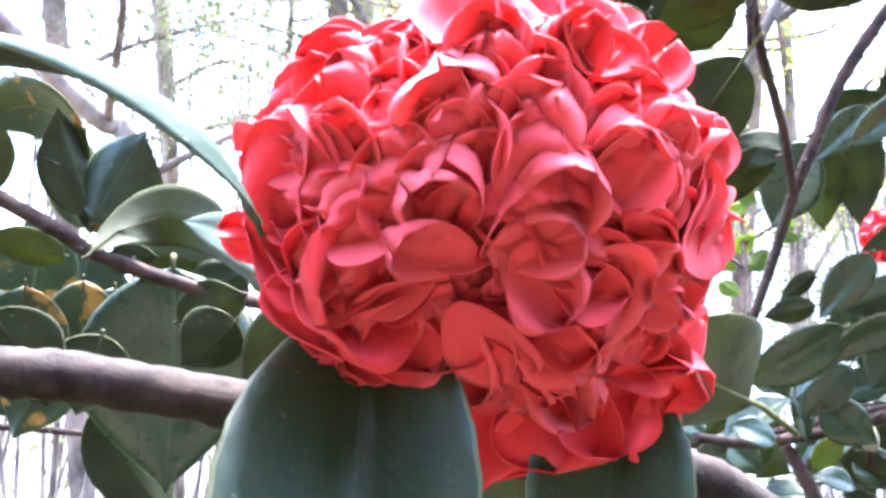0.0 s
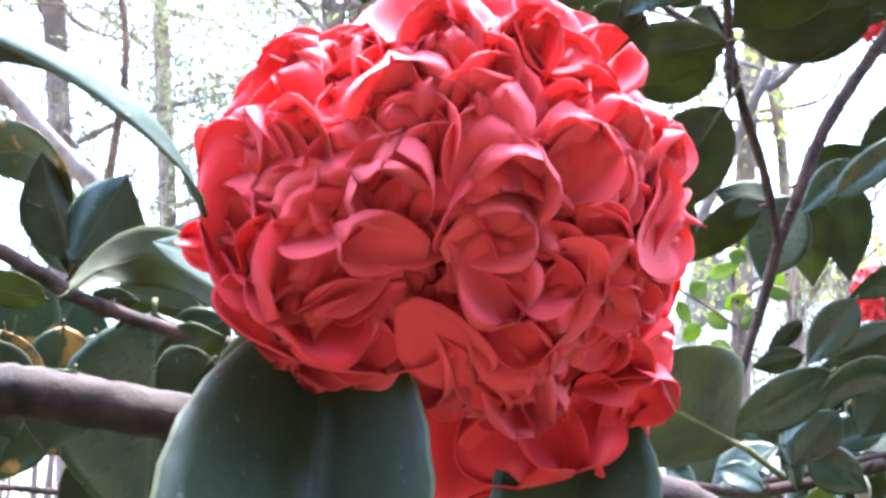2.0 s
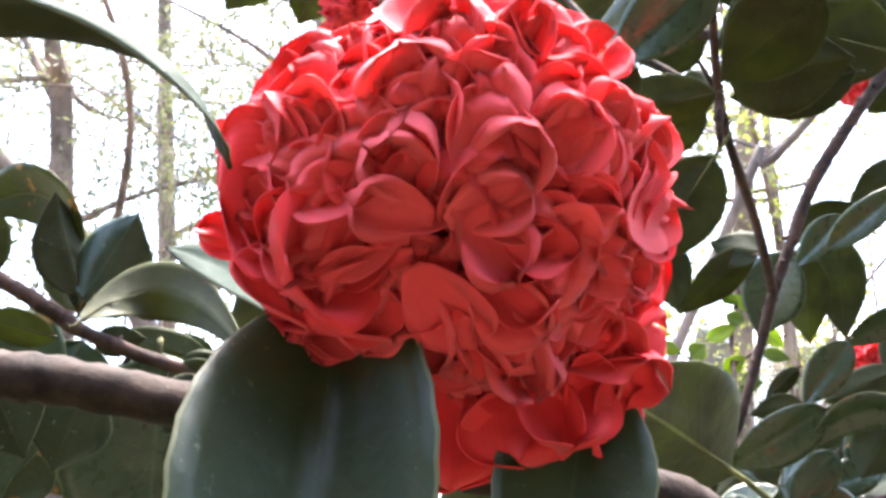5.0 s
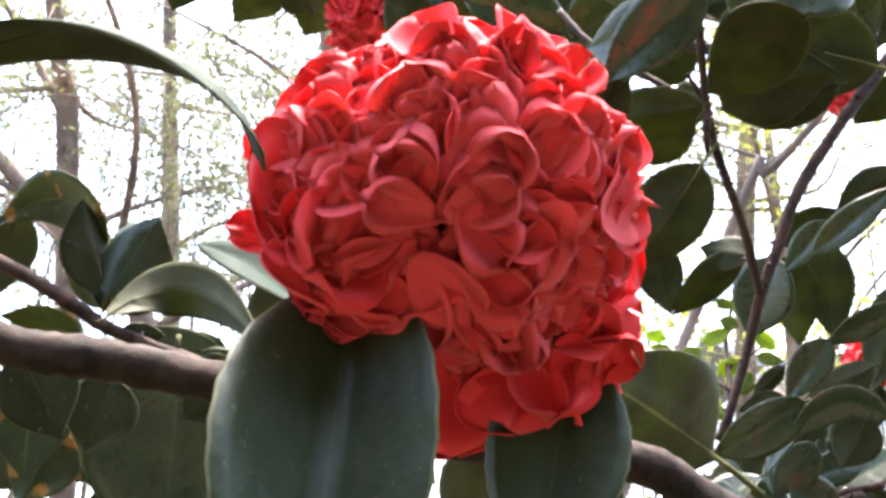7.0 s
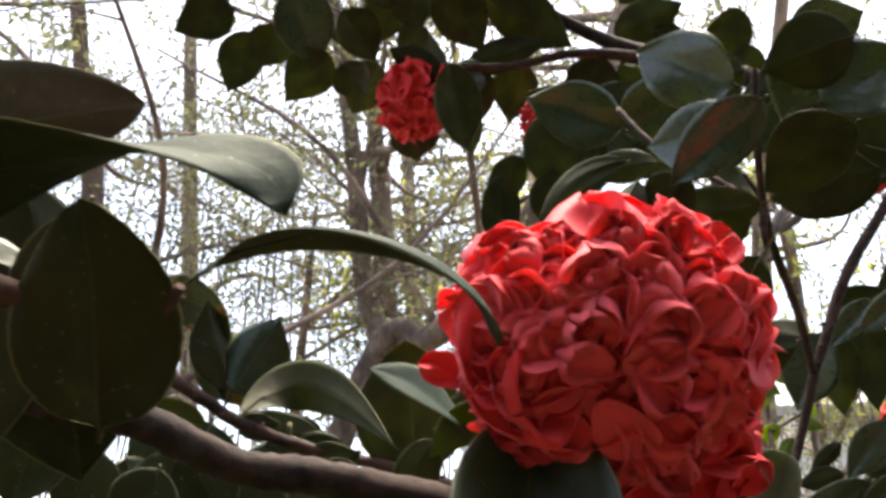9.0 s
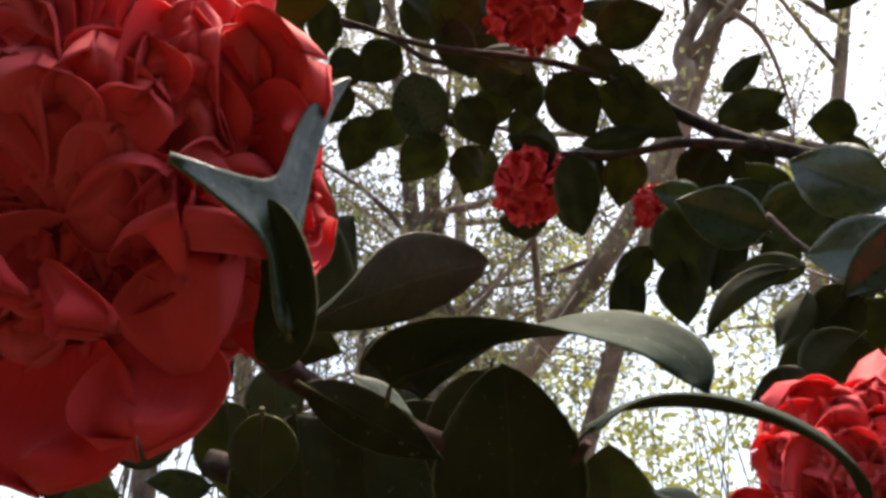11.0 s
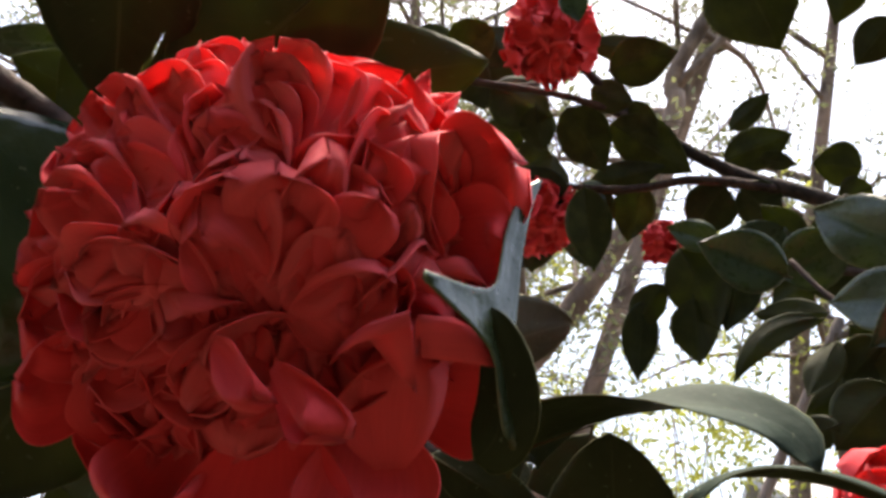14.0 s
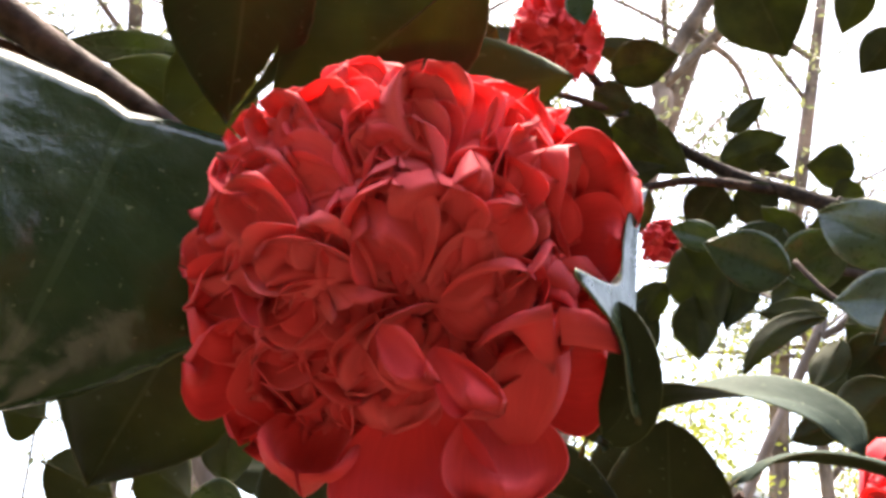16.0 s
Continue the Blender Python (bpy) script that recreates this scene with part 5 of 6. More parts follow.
leaf(arch, (-0.1156, 0.2470, 1.5847), (-0.1347, 0.2284, 1.6019), 0.0331, (-0.37, 0.81, 0.45), seed=157)
leaf(arch, (-0.2907, 0.2663, 1.6366), (-0.2898, 0.2752, 1.6112), 0.0252, (-0.50, 0.82, 0.27), seed=158)
leaf(arch, (-0.2413, 0.2909, 1.6037), (-0.2758, 0.2960, 1.6073), 0.0168, (-0.18, -0.72, -0.67), seed=159)
leaf(arch, (-0.2763, 0.2753, 1.5960), (-0.3098, 0.2768, 1.6047), 0.0336, (-0.18, -0.81, -0.56), seed=160)
leaf(arch, (-0.1609, 0.1319, 1.5927), (-0.1232, 0.1595, 1.5789), 0.0160, (-0.43, 0.80, 0.43), mats=[LEAF_TOP, LEAF_SHADED], seed=161)
leaf(arch, (-0.1781, 0.3006, 1.5834), (-0.1835, 0.3041, 1.5537), 0.0323, (-0.46, 0.87, 0.19), mats=[LEAF_TOP, LEAF_SHADED], seed=162)
leaf(arch, (-0.1630, 0.3313, 1.5806), (-0.1753, 0.3313, 1.5509), 0.0314, (-0.41, 0.90, 0.17), mats=[LEAF_TOP, LEAF_SHADED], seed=163)
leaf(arch, (-0.1415, 0.3414, 1.5748), (-0.1506, 0.3429, 1.5450), 0.0314, (-0.64, 0.73, 0.23), mats=[LEAF_TOP, LEAF_SHADED], seed=164)
leaf(arch, (-0.1515, 0.2368, 1.6060), (-0.1574, 0.2425, 1.5802), 0.0317, (-0.46, 0.84, 0.29), mats=[LEAF_TOP, LEAF_SHADED], seed=165)
leaf(arch, (-0.1324, 0.2285, 1.6205), (-0.1469, 0.2337, 1.5888), 0.0349, (-0.57, 0.73, 0.38), mats=[LEAF_TOP, LEAF_SHADED], seed=166)
leaf(arch, (-0.1270, 0.2679, 1.6167), (-0.1397, 0.2734, 1.5840), 0.0336, (-0.23, 0.94, 0.25), mats=[LEAF_TOP, LEAF_SHADED], seed=167)
leaf(arch, (-0.1527, 0.2169, 1.6456), (-0.1466, 0.2362, 1.6139), 0.0317, (-0.72, 0.64, 0.25), mats=[LEAF_TOP, LEAF_SHADED], seed=168)
leaf(arch, (-0.1402, 0.3714, 1.5885), (-0.1220, 0.3834, 1.5541), 0.0336, (-0.15, 0.96, 0.26), mats=[LEAF_TOP, LEAF_SHADED], seed=169)
leaf(arch, (-0.1077, 0.3933, 1.5813), (-0.1171, 0.3958, 1.5505), 0.0315, (-0.41, 0.89, 0.20), mats=[LEAF_TOP, LEAF_SHADED], seed=170)
leaf(arch, (-0.0680, 0.4405, 1.5921), (-0.0914, 0.4401, 1.5722), 0.0311, (-0.37, 0.83, 0.42), mats=[LEAF_TOP, LEAF_SHADED], seed=171)
leaf(arch, (-0.1606, 0.1903, 1.6102), (-0.1494, 0.2147, 1.5489), 0.0579, (-0.32, 0.90, 0.30), mats=[LEAF_TOP, LEAF_SHADED], seed=172)
leaf(arch, (-0.1376, 0.2177, 1.5998), (-0.1252, 0.2358, 1.5496), 0.0498, (-0.23, 0.93, 0.28), mats=[LEAF_TOP, LEAF_SHADED], seed=173)
leaf(arch, (-0.1770, 0.1841, 1.6012), (-0.1692, 0.2032, 1.5543), 0.0501, (-0.38, 0.88, 0.29), mats=[LEAF_TOP, LEAF_SHADED], seed=174)
leaf(arch, (-0.1099, 0.1815, 1.6167), (-0.1198, 0.1966, 1.5641), 0.0372, (-0.21, 0.93, 0.31), mats=[LEAF_TOP, LEAF_SHADED], seed=175)
leaf(main, (0.0445, 0.3432, 1.5434), (0.0541, 0.3477, 1.5043), 0.0308, (0.00, 0.99, 0.11), seed=176)
leaf(arch, (-0.2028, 0.2457, 1.6679), (-0.1774, 0.2518, 1.7207), 0.0434, (-0.57, 0.80, 0.18), seed=177)
leaf(arch, (-0.2000, 0.1863, 1.6383), (-0.1674, 0.2073, 1.6335), 0.0254, (-0.45, 0.80, 0.40), seed=178)
leaf(arch, (0.0148, 0.3328, 1.5975), (-0.0232, 0.3472, 1.5895), 0.0278, (0.29, 0.92, 0.28), seed=179)

# ---- leaves round the second bloom ----
upper = thing("camellia_branch", "smooth brown camellia branch with large glossy leaves round a red bloom", "branch", "camellia branches")
stem("branch", [(-0.3494, 0.0435, 1.7202), (-0.3228, 0.0646, 1.7053), (-0.3030, 0.0730, 1.6940), (-0.2795, 0.0823, 1.6811), (-0.2502, 0.0951, 1.6618), (-0.2063, 0.0978, 1.6351)], [0.0066, 0.0035], TWIG, upper, knots=4, rough=0.1, seed=180)
stem("twig", [(-0.3345, 0.0634, 1.6970), (-0.3179, 0.0754, 1.6972), (-0.2912, 0.0861, 1.6862)], [0.0025, 0.0030], TWIG, upper, seed=181)
# large glossy leaf
leaf(upper, (-0.2674, 0.0439, 1.6542), (-0.2870, 0.0517, 1.5693), 0.1077, (0.51, -0.84, -0.19), fold=0.16, bend=0.05, blunt=0.5, cut=0.2, mats=[LEAF_GLOSSY, LEAF_UNDER], stalk=0, seed=182)
leaf(upper, (-0.2537, 0.0894, 1.6166), (-0.2745, 0.0891, 1.5628), 0.0521, (-0.42, 0.89, 0.16), blunt=0.2, seed=183)
leaf(upper, (-0.2359, 0.0207, 1.7049), (-0.2491, 0.0713, 1.6690), 0.0432, (-0.22, 0.52, 0.82), tear=(7, 0.58), seed=184)
leaf(upper, (-0.2499, 0.0833, 1.7033), (-0.2765, 0.0902, 1.6814), 0.0333, (-0.30, 0.74, 0.60), seed=185)
leaf(upper, (-0.1729, 0.0409, 1.7050), (-0.2378, 0.0755, 1.6686), 0.0505, (-0.03, 0.69, 0.72), seed=186)
leaf(upper, (-0.2126, 0.0667, 1.6717), (-0.1446, 0.0703, 1.6871), 0.0357, (-0.18, 0.78, 0.61), blunt=0.5, seed=187)
leaf(upper, (-0.2800, 0.1227, 1.7152), (-0.3093, 0.1039, 1.7209), 0.0246, (-0.35, 0.72, 0.60), seed=188)
leaf(upper, (-0.2895, 0.1235, 1.7424), (-0.3331, 0.1076, 1.7336), 0.0142, (0.38, -0.69, -0.62), seed=189)
leaf(upper, (-0.3377, 0.1202, 1.7494), (-0.3746, 0.1196, 1.7201), 0.0274, (-0.47, 0.67, 0.58), seed=190)
leaf(upper, (-0.3130, 0.0575, 1.6698), (-0.2769, 0.0677, 1.6666), 0.0165, (0.27, -0.96, -0.07), seed=191)
# curled leaf at the edge of the second bloom
leaf(upper, (-0.1380, 0.0330, 1.5660), (-0.1317, 0.0355, 1.6235), 0.0075, (0.83, -0.47, 0.10), ctrl=((-0.1400, 0.0270, 1.5780), (-0.1405, 0.0270, 1.6080)), stalk=0.02, fold=0.1, blunt=1.0, spur=(0.385, 0.045, 0.0265, -1), mats=[LEAF_TOP, LEAF_PALE], seed=192)
leaf(upper, (-0.2293, 0.1155, 1.5814), (-0.2210, 0.1232, 1.5572), 0.0209, (-0.20, 0.95, 0.23), seed=194)
leaf(upper, (-0.1386, 0.2136, 1.6061), (-0.1628, 0.1964, 1.6208), 0.0200, (0.1, -0.7, 0.7), stalk=0.03, blunt=0.4, mats=[LEAF_BLOTCHED, LEAF_UNDER], seed=198)
leaf(upper, (-0.1450, 0.0379, 1.5639), (-0.1428, 0.0244, 1.5881), 0.0125, (0.30, 0.90, 0.25), ctrl=((-0.1372, 0.0343, 1.5656), (-0.1376, 0.0269, 1.5802)), stalk=0.0, fold=0.3, blunt=0.9, mats=[LEAF_TOP, LEAF_SHADED], seed=197)
leaf(upper, (-0.1690, 0.1223, 1.5817), (-0.1686, 0.1277, 1.5598), 0.0192, (-0.00, 0.97, 0.24), seed=195)
leaf(upper, (-0.2963, 0.1796, 1.5967), (-0.2790, 0.1923, 1.5848), 0.0240, (-0.47, 0.85, 0.22), seed=196)
leaf(upper, (-0.3443, 0.1948, 1.6160), (-0.3592, 0.1864, 1.6173), 0.0224, (-0.46, 0.84, 0.28), seed=197)
leaf(upper, (-0.3252, 0.1660, 1.5899), (-0.3032, 0.1781, 1.5817), 0.0224, (-0.40, 0.89, 0.23), seed=198)

# ---- high leaves and blooms further back ----
high = thing("camellia_branch", "high camellia branch with dark leaves against the sky", "branch", "camellia branches")
stem("branch", [(0.4574, 0.9827, 2.1636), (0.3135, 1.0183, 2.2523), (0.1927, 1.0470, 2.3240), (0.0602, 1.0195, 2.4000), (-0.0280, 0.9508, 2.4488), (-0.0961, 0.8880, 2.4914)], [0.0148, 0.0044], BARK, high, knots=4, seed=199)
stem("twig", [(0.2653, 1.0321, 2.2769), (0.1471, 1.0389, 2.2985), (0.0385, 1.0438, 2.2851), (-0.0969, 1.0300, 2.2860)], [0.0089, 0.0043], TWIG, high, seed=200)
stem("twig", [(0.0602, 1.0195, 2.4000), (-0.0624, 0.9647, 2.4047), (-0.2304, 0.9287, 2.4117), (-0.3651, 0.9015, 2.4469)], [0.0063, 0.0044], TWIG, high, seed=201)
stem("twig", [(-0.0907, 0.9730, 2.4312), (-0.2324, 0.9940, 2.4387), (-0.3235, 0.9894, 2.5001), (-0.4892, 0.9799, 2.5300)], [0.0053, 0.0039], TWIG, high, seed=202)
stem("twig", [(0.3329, 0.7742, 1.9774), (0.2105, 0.8221, 2.0320), (0.1469, 0.8742, 2.0381), (0.0784, 0.9140, 2.1006)], [0.0062, 0.0034], TWIG, high, seed=203)
leaf(high, (0.0139, 0.9538, 2.4402), (0.1147, 0.9243, 2.4533), 0.0777, (0.08, 0.62, 0.78), bend=0.04, seed=204)
leaf(high, (-0.1647, 0.9738, 2.4261), (-0.0701, 1.0016, 2.3913), 0.0928, (-0.14, 0.92, 0.35), bend=0.04, seed=205)
leaf(high, (-0.0125, 0.9731, 2.4212), (0.0536, 0.9822, 2.3996), 0.0548, (0.02, 0.90, 0.44), bend=0.04, seed=206)
leaf(high, (-0.0958, 0.9912, 2.4055), (-0.0830, 1.0356, 2.3472), 0.0618, (-0.31, 0.79, 0.53), bend=0.04, seed=207)
leaf(high, (-0.0487, 0.9916, 2.4024), (0.0112, 1.0482, 2.3195), 0.0839, (0.15, 0.76, 0.63), bend=0.04, seed=208)
leaf(high, (0.0190, 1.0021, 2.3808), (0.1406, 1.0342, 2.3076), 0.0813, (0.19, 0.75, 0.64), bend=0.04, seed=209)
leaf(high, (-0.0117, 1.0603, 2.3053), (0.1025, 1.0330, 2.3209), 0.0530, (0.17, 0.92, 0.35), bend=0.04, seed=210)
leaf(high, (0.0113, 1.0613, 2.3003), (-0.0186, 1.1150, 2.2187), 0.0530, (0.33, 0.84, 0.43), bend=0.04, seed=211)
leaf(high, (0.0658, 1.0541, 2.2998), (0.0451, 1.1030, 2.2272), 0.0689, (-0.04, 0.82, 0.57), bend=0.04, seed=212)
leaf(high, (0.1866, 1.0371, 2.2865), (0.1396, 1.0856, 2.2281), 0.0795, (0.20, 0.83, 0.52), bend=0.04, seed=213)
leaf(high, (0.2098, 1.0328, 2.2832), (0.2632, 1.0527, 2.2264), 0.0707, (0.37, 0.71, 0.60), bend=0.04, seed=214)
leaf(high, (-0.2154, 0.9322, 2.4698), (-0.1737, 0.9951, 2.3996), 0.0618, (-0.05, 0.76, 0.65), bend=0.04, seed=215)
leaf(high, (-0.2010, 1.0559, 2.3157), (-0.1663, 1.0840, 2.2760), 0.0618, (-0.32, 0.88, 0.35), bend=0.04, seed=216)
leaf(high, (-0.1914, 1.0103, 2.3792), (-0.1484, 1.0579, 2.3162), 0.0707, (0.12, 0.75, 0.65), bend=0.04, seed=217)
leaf(high, (0.0477, 0.9800, 2.4034), (0.0897, 1.0097, 2.3563), 0.0353, (0.27, 0.69, 0.67), bend=0.04, seed=218)
leaf(high, (-0.1636, 0.9122, 2.4947), (-0.2331, 0.9478, 2.4505), 0.0795, (-0.27, 0.50, 0.82), bend=0.04, seed=219)
leaf(high, (0.2252, 1.1605, 2.4171), (0.3290, 1.1111, 2.4392), 0.0737, (0.25, 0.78, 0.57), seed=220)
leaf(high, (0.4300, 1.1154, 2.3767), (0.3580, 1.1327, 2.3947), 0.0756, (0.33, 0.66, 0.68), seed=221)
leaf(high, (0.2810, 1.1457, 2.4146), (0.3370, 1.1399, 2.3958), 0.0338, (0.31, 0.60, 0.74), seed=222)
leaf(high, (0.2327, 1.1272, 2.4595), (0.2918, 1.0778, 2.4980), 0.0418, (0.36, 0.80, 0.48), seed=223)
leaf(high, (0.4444, 1.1302, 2.3456), (0.3928, 1.1601, 2.3339), 0.0597, (0.31, 0.76, 0.57), seed=224)
leaf(high, (0.1124, 0.8311, 2.0681), (0.0535, 0.8307, 2.0902), 0.0404, (-0.10, -0.95, -0.29), seed=225)
leaf(high, (0.0682, 0.8417, 2.0669), (0.1145, 0.8787, 1.9768), 0.0766, (0.27, 0.84, 0.48), seed=226)
leaf(high, (0.1828, 0.8056, 2.0765), (0.1288, 0.8538, 2.0198), 0.0822, (-0.17, -0.82, -0.54), seed=227)
leaf(high, (0.2863, 0.7705, 2.0669), (0.2020, 0.8082, 2.0613), 0.0697, (0.28, 0.72, 0.64), seed=228)
leaf(high, (0.2814, 0.7976, 2.0251), (0.2035, 0.8362, 2.0104), 0.0801, (0.33, 0.83, 0.45), seed=229)
leaf(high, (0.2484, 0.8416, 1.9666), (0.2905, 0.8314, 1.9515), 0.0627, (0.26, 0.96, 0.08), seed=230)
leaf(high, (0.0838, 0.8682, 2.0124), (0.0887, 0.9006, 1.9408), 0.0613, (-0.16, 0.90, 0.40), seed=231)
leaf(high, (0.0487, 0.8658, 2.0302), (0.0088, 0.8962, 1.9811), 0.0418, (0.06, 0.87, 0.49), seed=232)
leaf(high, (0.0257, 0.8780, 2.0137), (0.0176, 0.9188, 1.9263), 0.0460, (-0.04, 0.90, 0.43), seed=233)
leaf(high, (0.1400, 0.8357, 2.0475), (0.1206, 0.8789, 1.9733), 0.0557, (0.39, 0.84, 0.39), seed=234)
leaf(high, (0.2104, 0.8314, 2.0151), (0.1694, 0.8567, 1.9918), 0.0488, (0.38, 0.88, 0.30), seed=235)
leaf(high, (0.2049, 0.8108, 2.0553), (0.1578, 0.7980, 2.1013), 0.0418, (0.48, 0.58, 0.65), seed=236)
leaf(high, (0.1108, 0.5562, 1.8391), (0.0426, 0.5758, 1.7891), 0.0249, (0.29, 0.96, -0.01), mid=(0.0704, 0.5638, 1.8259), seed=237)
leaf(high, (0.1502, 0.5244, 1.7995), (0.0889, 0.5641, 1.7573), 0.0397, (0.42, 0.88, 0.21), bend=0.08, seed=238)
leaf(high, (0.1489, 0.5377, 1.7694), (0.1038, 0.5615, 1.7512), 0.0280, (0.33, 0.88, 0.33), seed=239)
leaf(high, (0.0964, 0.5135, 1.7364), (0.0594, 0.5298, 1.7229), 0.0261, (0.29, 0.91, 0.31), bend=0.1, seed=240)
leaf(high, (0.0587, 0.4665, 2.1576), (0.1062, 0.5172, 2.0881), 0.0868, (0.25, 0.69, 0.68), seed=241)
leaf(high, (0.1813, 0.4586, 2.0706), (0.1566, 0.4926, 2.0475), 0.0370, (0.38, 0.69, 0.62), seed=242)
leaf(high, (0.1520, 0.4372, 2.1091), (0.1399, 0.4746, 2.0773), 0.0336, (0.35, 0.67, 0.65), seed=243)
leaf(high, (-0.4549, 0.9264, 2.5241), (-0.4956, 0.9846, 2.4448), 0.0793, (-0.56, 0.51, 0.66), seed=244)
leaf(high, (-0.4046, 0.9379, 2.5304), (-0.4103, 1.0004, 2.4613), 0.0579, (-0.23, 0.71, 0.66), seed=245)
leaf(high, (-0.3539, 1.0131, 2.4651), (-0.4129, 1.0170, 2.4409), 0.0653, (-0.15, 0.85, 0.51), seed=246)
leaf(high, (-0.2942, 1.0061, 2.4889), (-0.3615, 1.0346, 2.4373), 0.0728, (-0.12, 0.80, 0.59), seed=247)
leaf(high, (-0.3675, 1.0448, 2.4230), (-0.4575, 1.0466, 2.3861), 0.0793, (-0.32, 0.50, 0.81), seed=248)
leaf(high, (-0.3438, 1.0716, 2.3963), (-0.3880, 1.1169, 2.3176), 0.0728, (-0.35, 0.71, 0.61), seed=249)
leaf(high, (-0.2755, 1.0380, 2.4562), (-0.2481, 1.1193, 2.3562), 0.0933, (0.13, -0.79, -0.60), seed=250)
leaf(high, (-0.2983, 1.0740, 2.4060), (-0.3389, 1.1049, 2.3525), 0.0747, (-0.44, 0.59, 0.68), seed=251)
leaf(high, (-0.2283, 1.1085, 2.3752), (-0.3044, 1.1404, 2.3108), 0.0803, (-0.36, 0.60, 0.72), seed=252)
leaf(high, (-0.1556, 1.1240, 2.3641), (-0.1998, 1.1645, 2.2974), 0.0840, (-0.37, 0.67, 0.65), seed=253)
leaf(high, (-0.2266, 1.0924, 2.3974), (-0.1508, 1.0946, 2.4047), 0.0373, (-0.06, 0.95, 0.29), seed=254)
leaf(high, (-0.0916, 1.0277, 2.4903), (-0.2339, 1.0351, 2.4677), 0.0765, (-0.06, 0.76, 0.65), seed=255)
leaf(high, (-0.1315, 1.0654, 2.4437), (-0.1633, 1.1083, 2.3851), 0.0672, (-0.05, 0.79, 0.61), seed=256)
leaf(high, (-0.0758, 1.0573, 2.4557), (-0.1065, 1.0950, 2.4073), 0.0653, (-0.32, 0.64, 0.70), seed=257)
leaf(high, (-0.1060, 1.0895, 2.4146), (-0.0822, 1.1338, 2.3546), 0.0560, (0.15, 0.77, 0.62), seed=258)
leaf(high, (-0.2836, 0.9601, 2.5403), (-0.2175, 1.0108, 2.4981), 0.0747, (-0.35, 0.83, 0.44), seed=259)
leaf(high, (-0.1772, 0.9736, 2.5433), (-0.1267, 1.0137, 2.5045), 0.0840, (-0.31, 0.83, 0.46), seed=260)
leaf(high, (-0.3524, 0.9424, 2.5416), (-0.3323, 0.9879, 2.4995), 0.0653, (-0.49, 0.70, 0.52), seed=261)
leaf(high, (-0.0081, 0.9896, 2.5308), (0.1228, 0.9993, 2.5043), 0.0467, (0.05, 0.84, 0.54), seed=262)
leaf(high, (-0.5429, 0.8972, 2.5158), (-0.5326, 0.9296, 2.4878), 0.0747, (-0.15, 0.67, 0.72), seed=263)
leaf(high, (-0.1062, 1.1432, 2.2646), (-0.0959, 1.1931, 2.2236), 0.0756, (-0.13, 0.65, 0.75), seed=264)
leaf(high, (-0.0267, 1.1368, 2.2816), (-0.0116, 1.1763, 2.2193), 0.0548, (-0.15, -0.82, -0.56), seed=265)
leaf(high, (-0.0812, 1.0552, 2.2898), (-0.0677, 1.0537, 2.3596), 0.0687, (-0.20, 0.98, 0.06), seed=266)
leaf(high, (-0.0358, 1.0514, 2.2643), (0.0230, 1.0717, 2.3053), 0.0508, (0.51, -0.79, -0.34), seed=267)
leaf(high, (-0.0475, 1.0261, 2.2525), (-0.1222, 0.9992, 2.2958), 0.0508, (0.03, 0.83, 0.56), seed=268)
leaf(high, (-0.0334, 0.9372, 2.2183), (-0.0181, 1.0006, 2.1195), 0.0656, (0.18, 0.82, 0.55), seed=269)
leaf(high, (-0.0959, 1.1411, 2.2706), (-0.0998, 1.1762, 2.2119), 0.0717, (-0.05, 0.86, 0.52), seed=270)
leaf(high, (-0.0576, 0.8557, 2.4366), (-0.0476, 0.8262, 2.4937), 0.0504, (-0.01, -0.89, -0.46), seed=271)
leaf(high, (-0.0568, 0.7632, 2.4256), (-0.0453, 0.7817, 2.3764), 0.0401, (-0.18, -0.91, -0.38), seed=272)


# ---- lower, inner growth of the bush, added mostly below view to block ground light ----
inner = thing("camellia_branch", "low leafy camellia branches, mostly below view, added to block ground light", "branch", "camellia branches")
_r = random.Random(88)
for k in range(7):
    x0 = -0.75 + 0.24 * k
    root = Vector((x0 * 0.6, 0.75 + 0.08 * (k % 3), 0.55))
    end = Vector((x0, 0.55 + 0.12 * (k % 2), 1.40 + 0.03 * (k % 3)))
    mid = (root + end) / 2 + Vector((0.05 * (-1) ** k, 0.04, 0.05))
    stem("twig", [root, mid, end], [0.009, 0.004], TWIG, inner, seed=200 + k)
    for j in range(15):
        q = spline([root, mid, end], 6)[4 + j % 8]
        b = q + Vector((_r.gauss(0, 0.05), _r.gauss(0, 0.05), _r.gauss(0, 0.03)))
        d = Vector((_r.uniform(-1, 1), _r.uniform(-1, 0.7), _r.uniform(-0.7, 0.35))).normalized()
        leaf(inner, b, b + d * _r.uniform(0.07, 0.10), _r.uniform(0.035, 0.05), (_r.uniform(-0.6, 0.6), _r.uniform(-0.8, 0.5), 1), bend=0.06, seed=900 + 20 * k + j)

leaf(high, (0.1146, 0.5358, 1.8105), (0.0873, 0.5417, 1.7666), 0.0295, (0.43, 0.89, -0.15), seed=273)
leaf(high, (0.1467, 0.5236, 1.8059), (0.1177, 0.5472, 1.7803), 0.0398, (0.25, 0.84, 0.49), seed=274)
leaf(high, (0.1312, 0.4928, 1.7560), (0.0935, 0.5220, 1.7196), 0.0537, (0.38, 0.87, 0.31), seed=275)


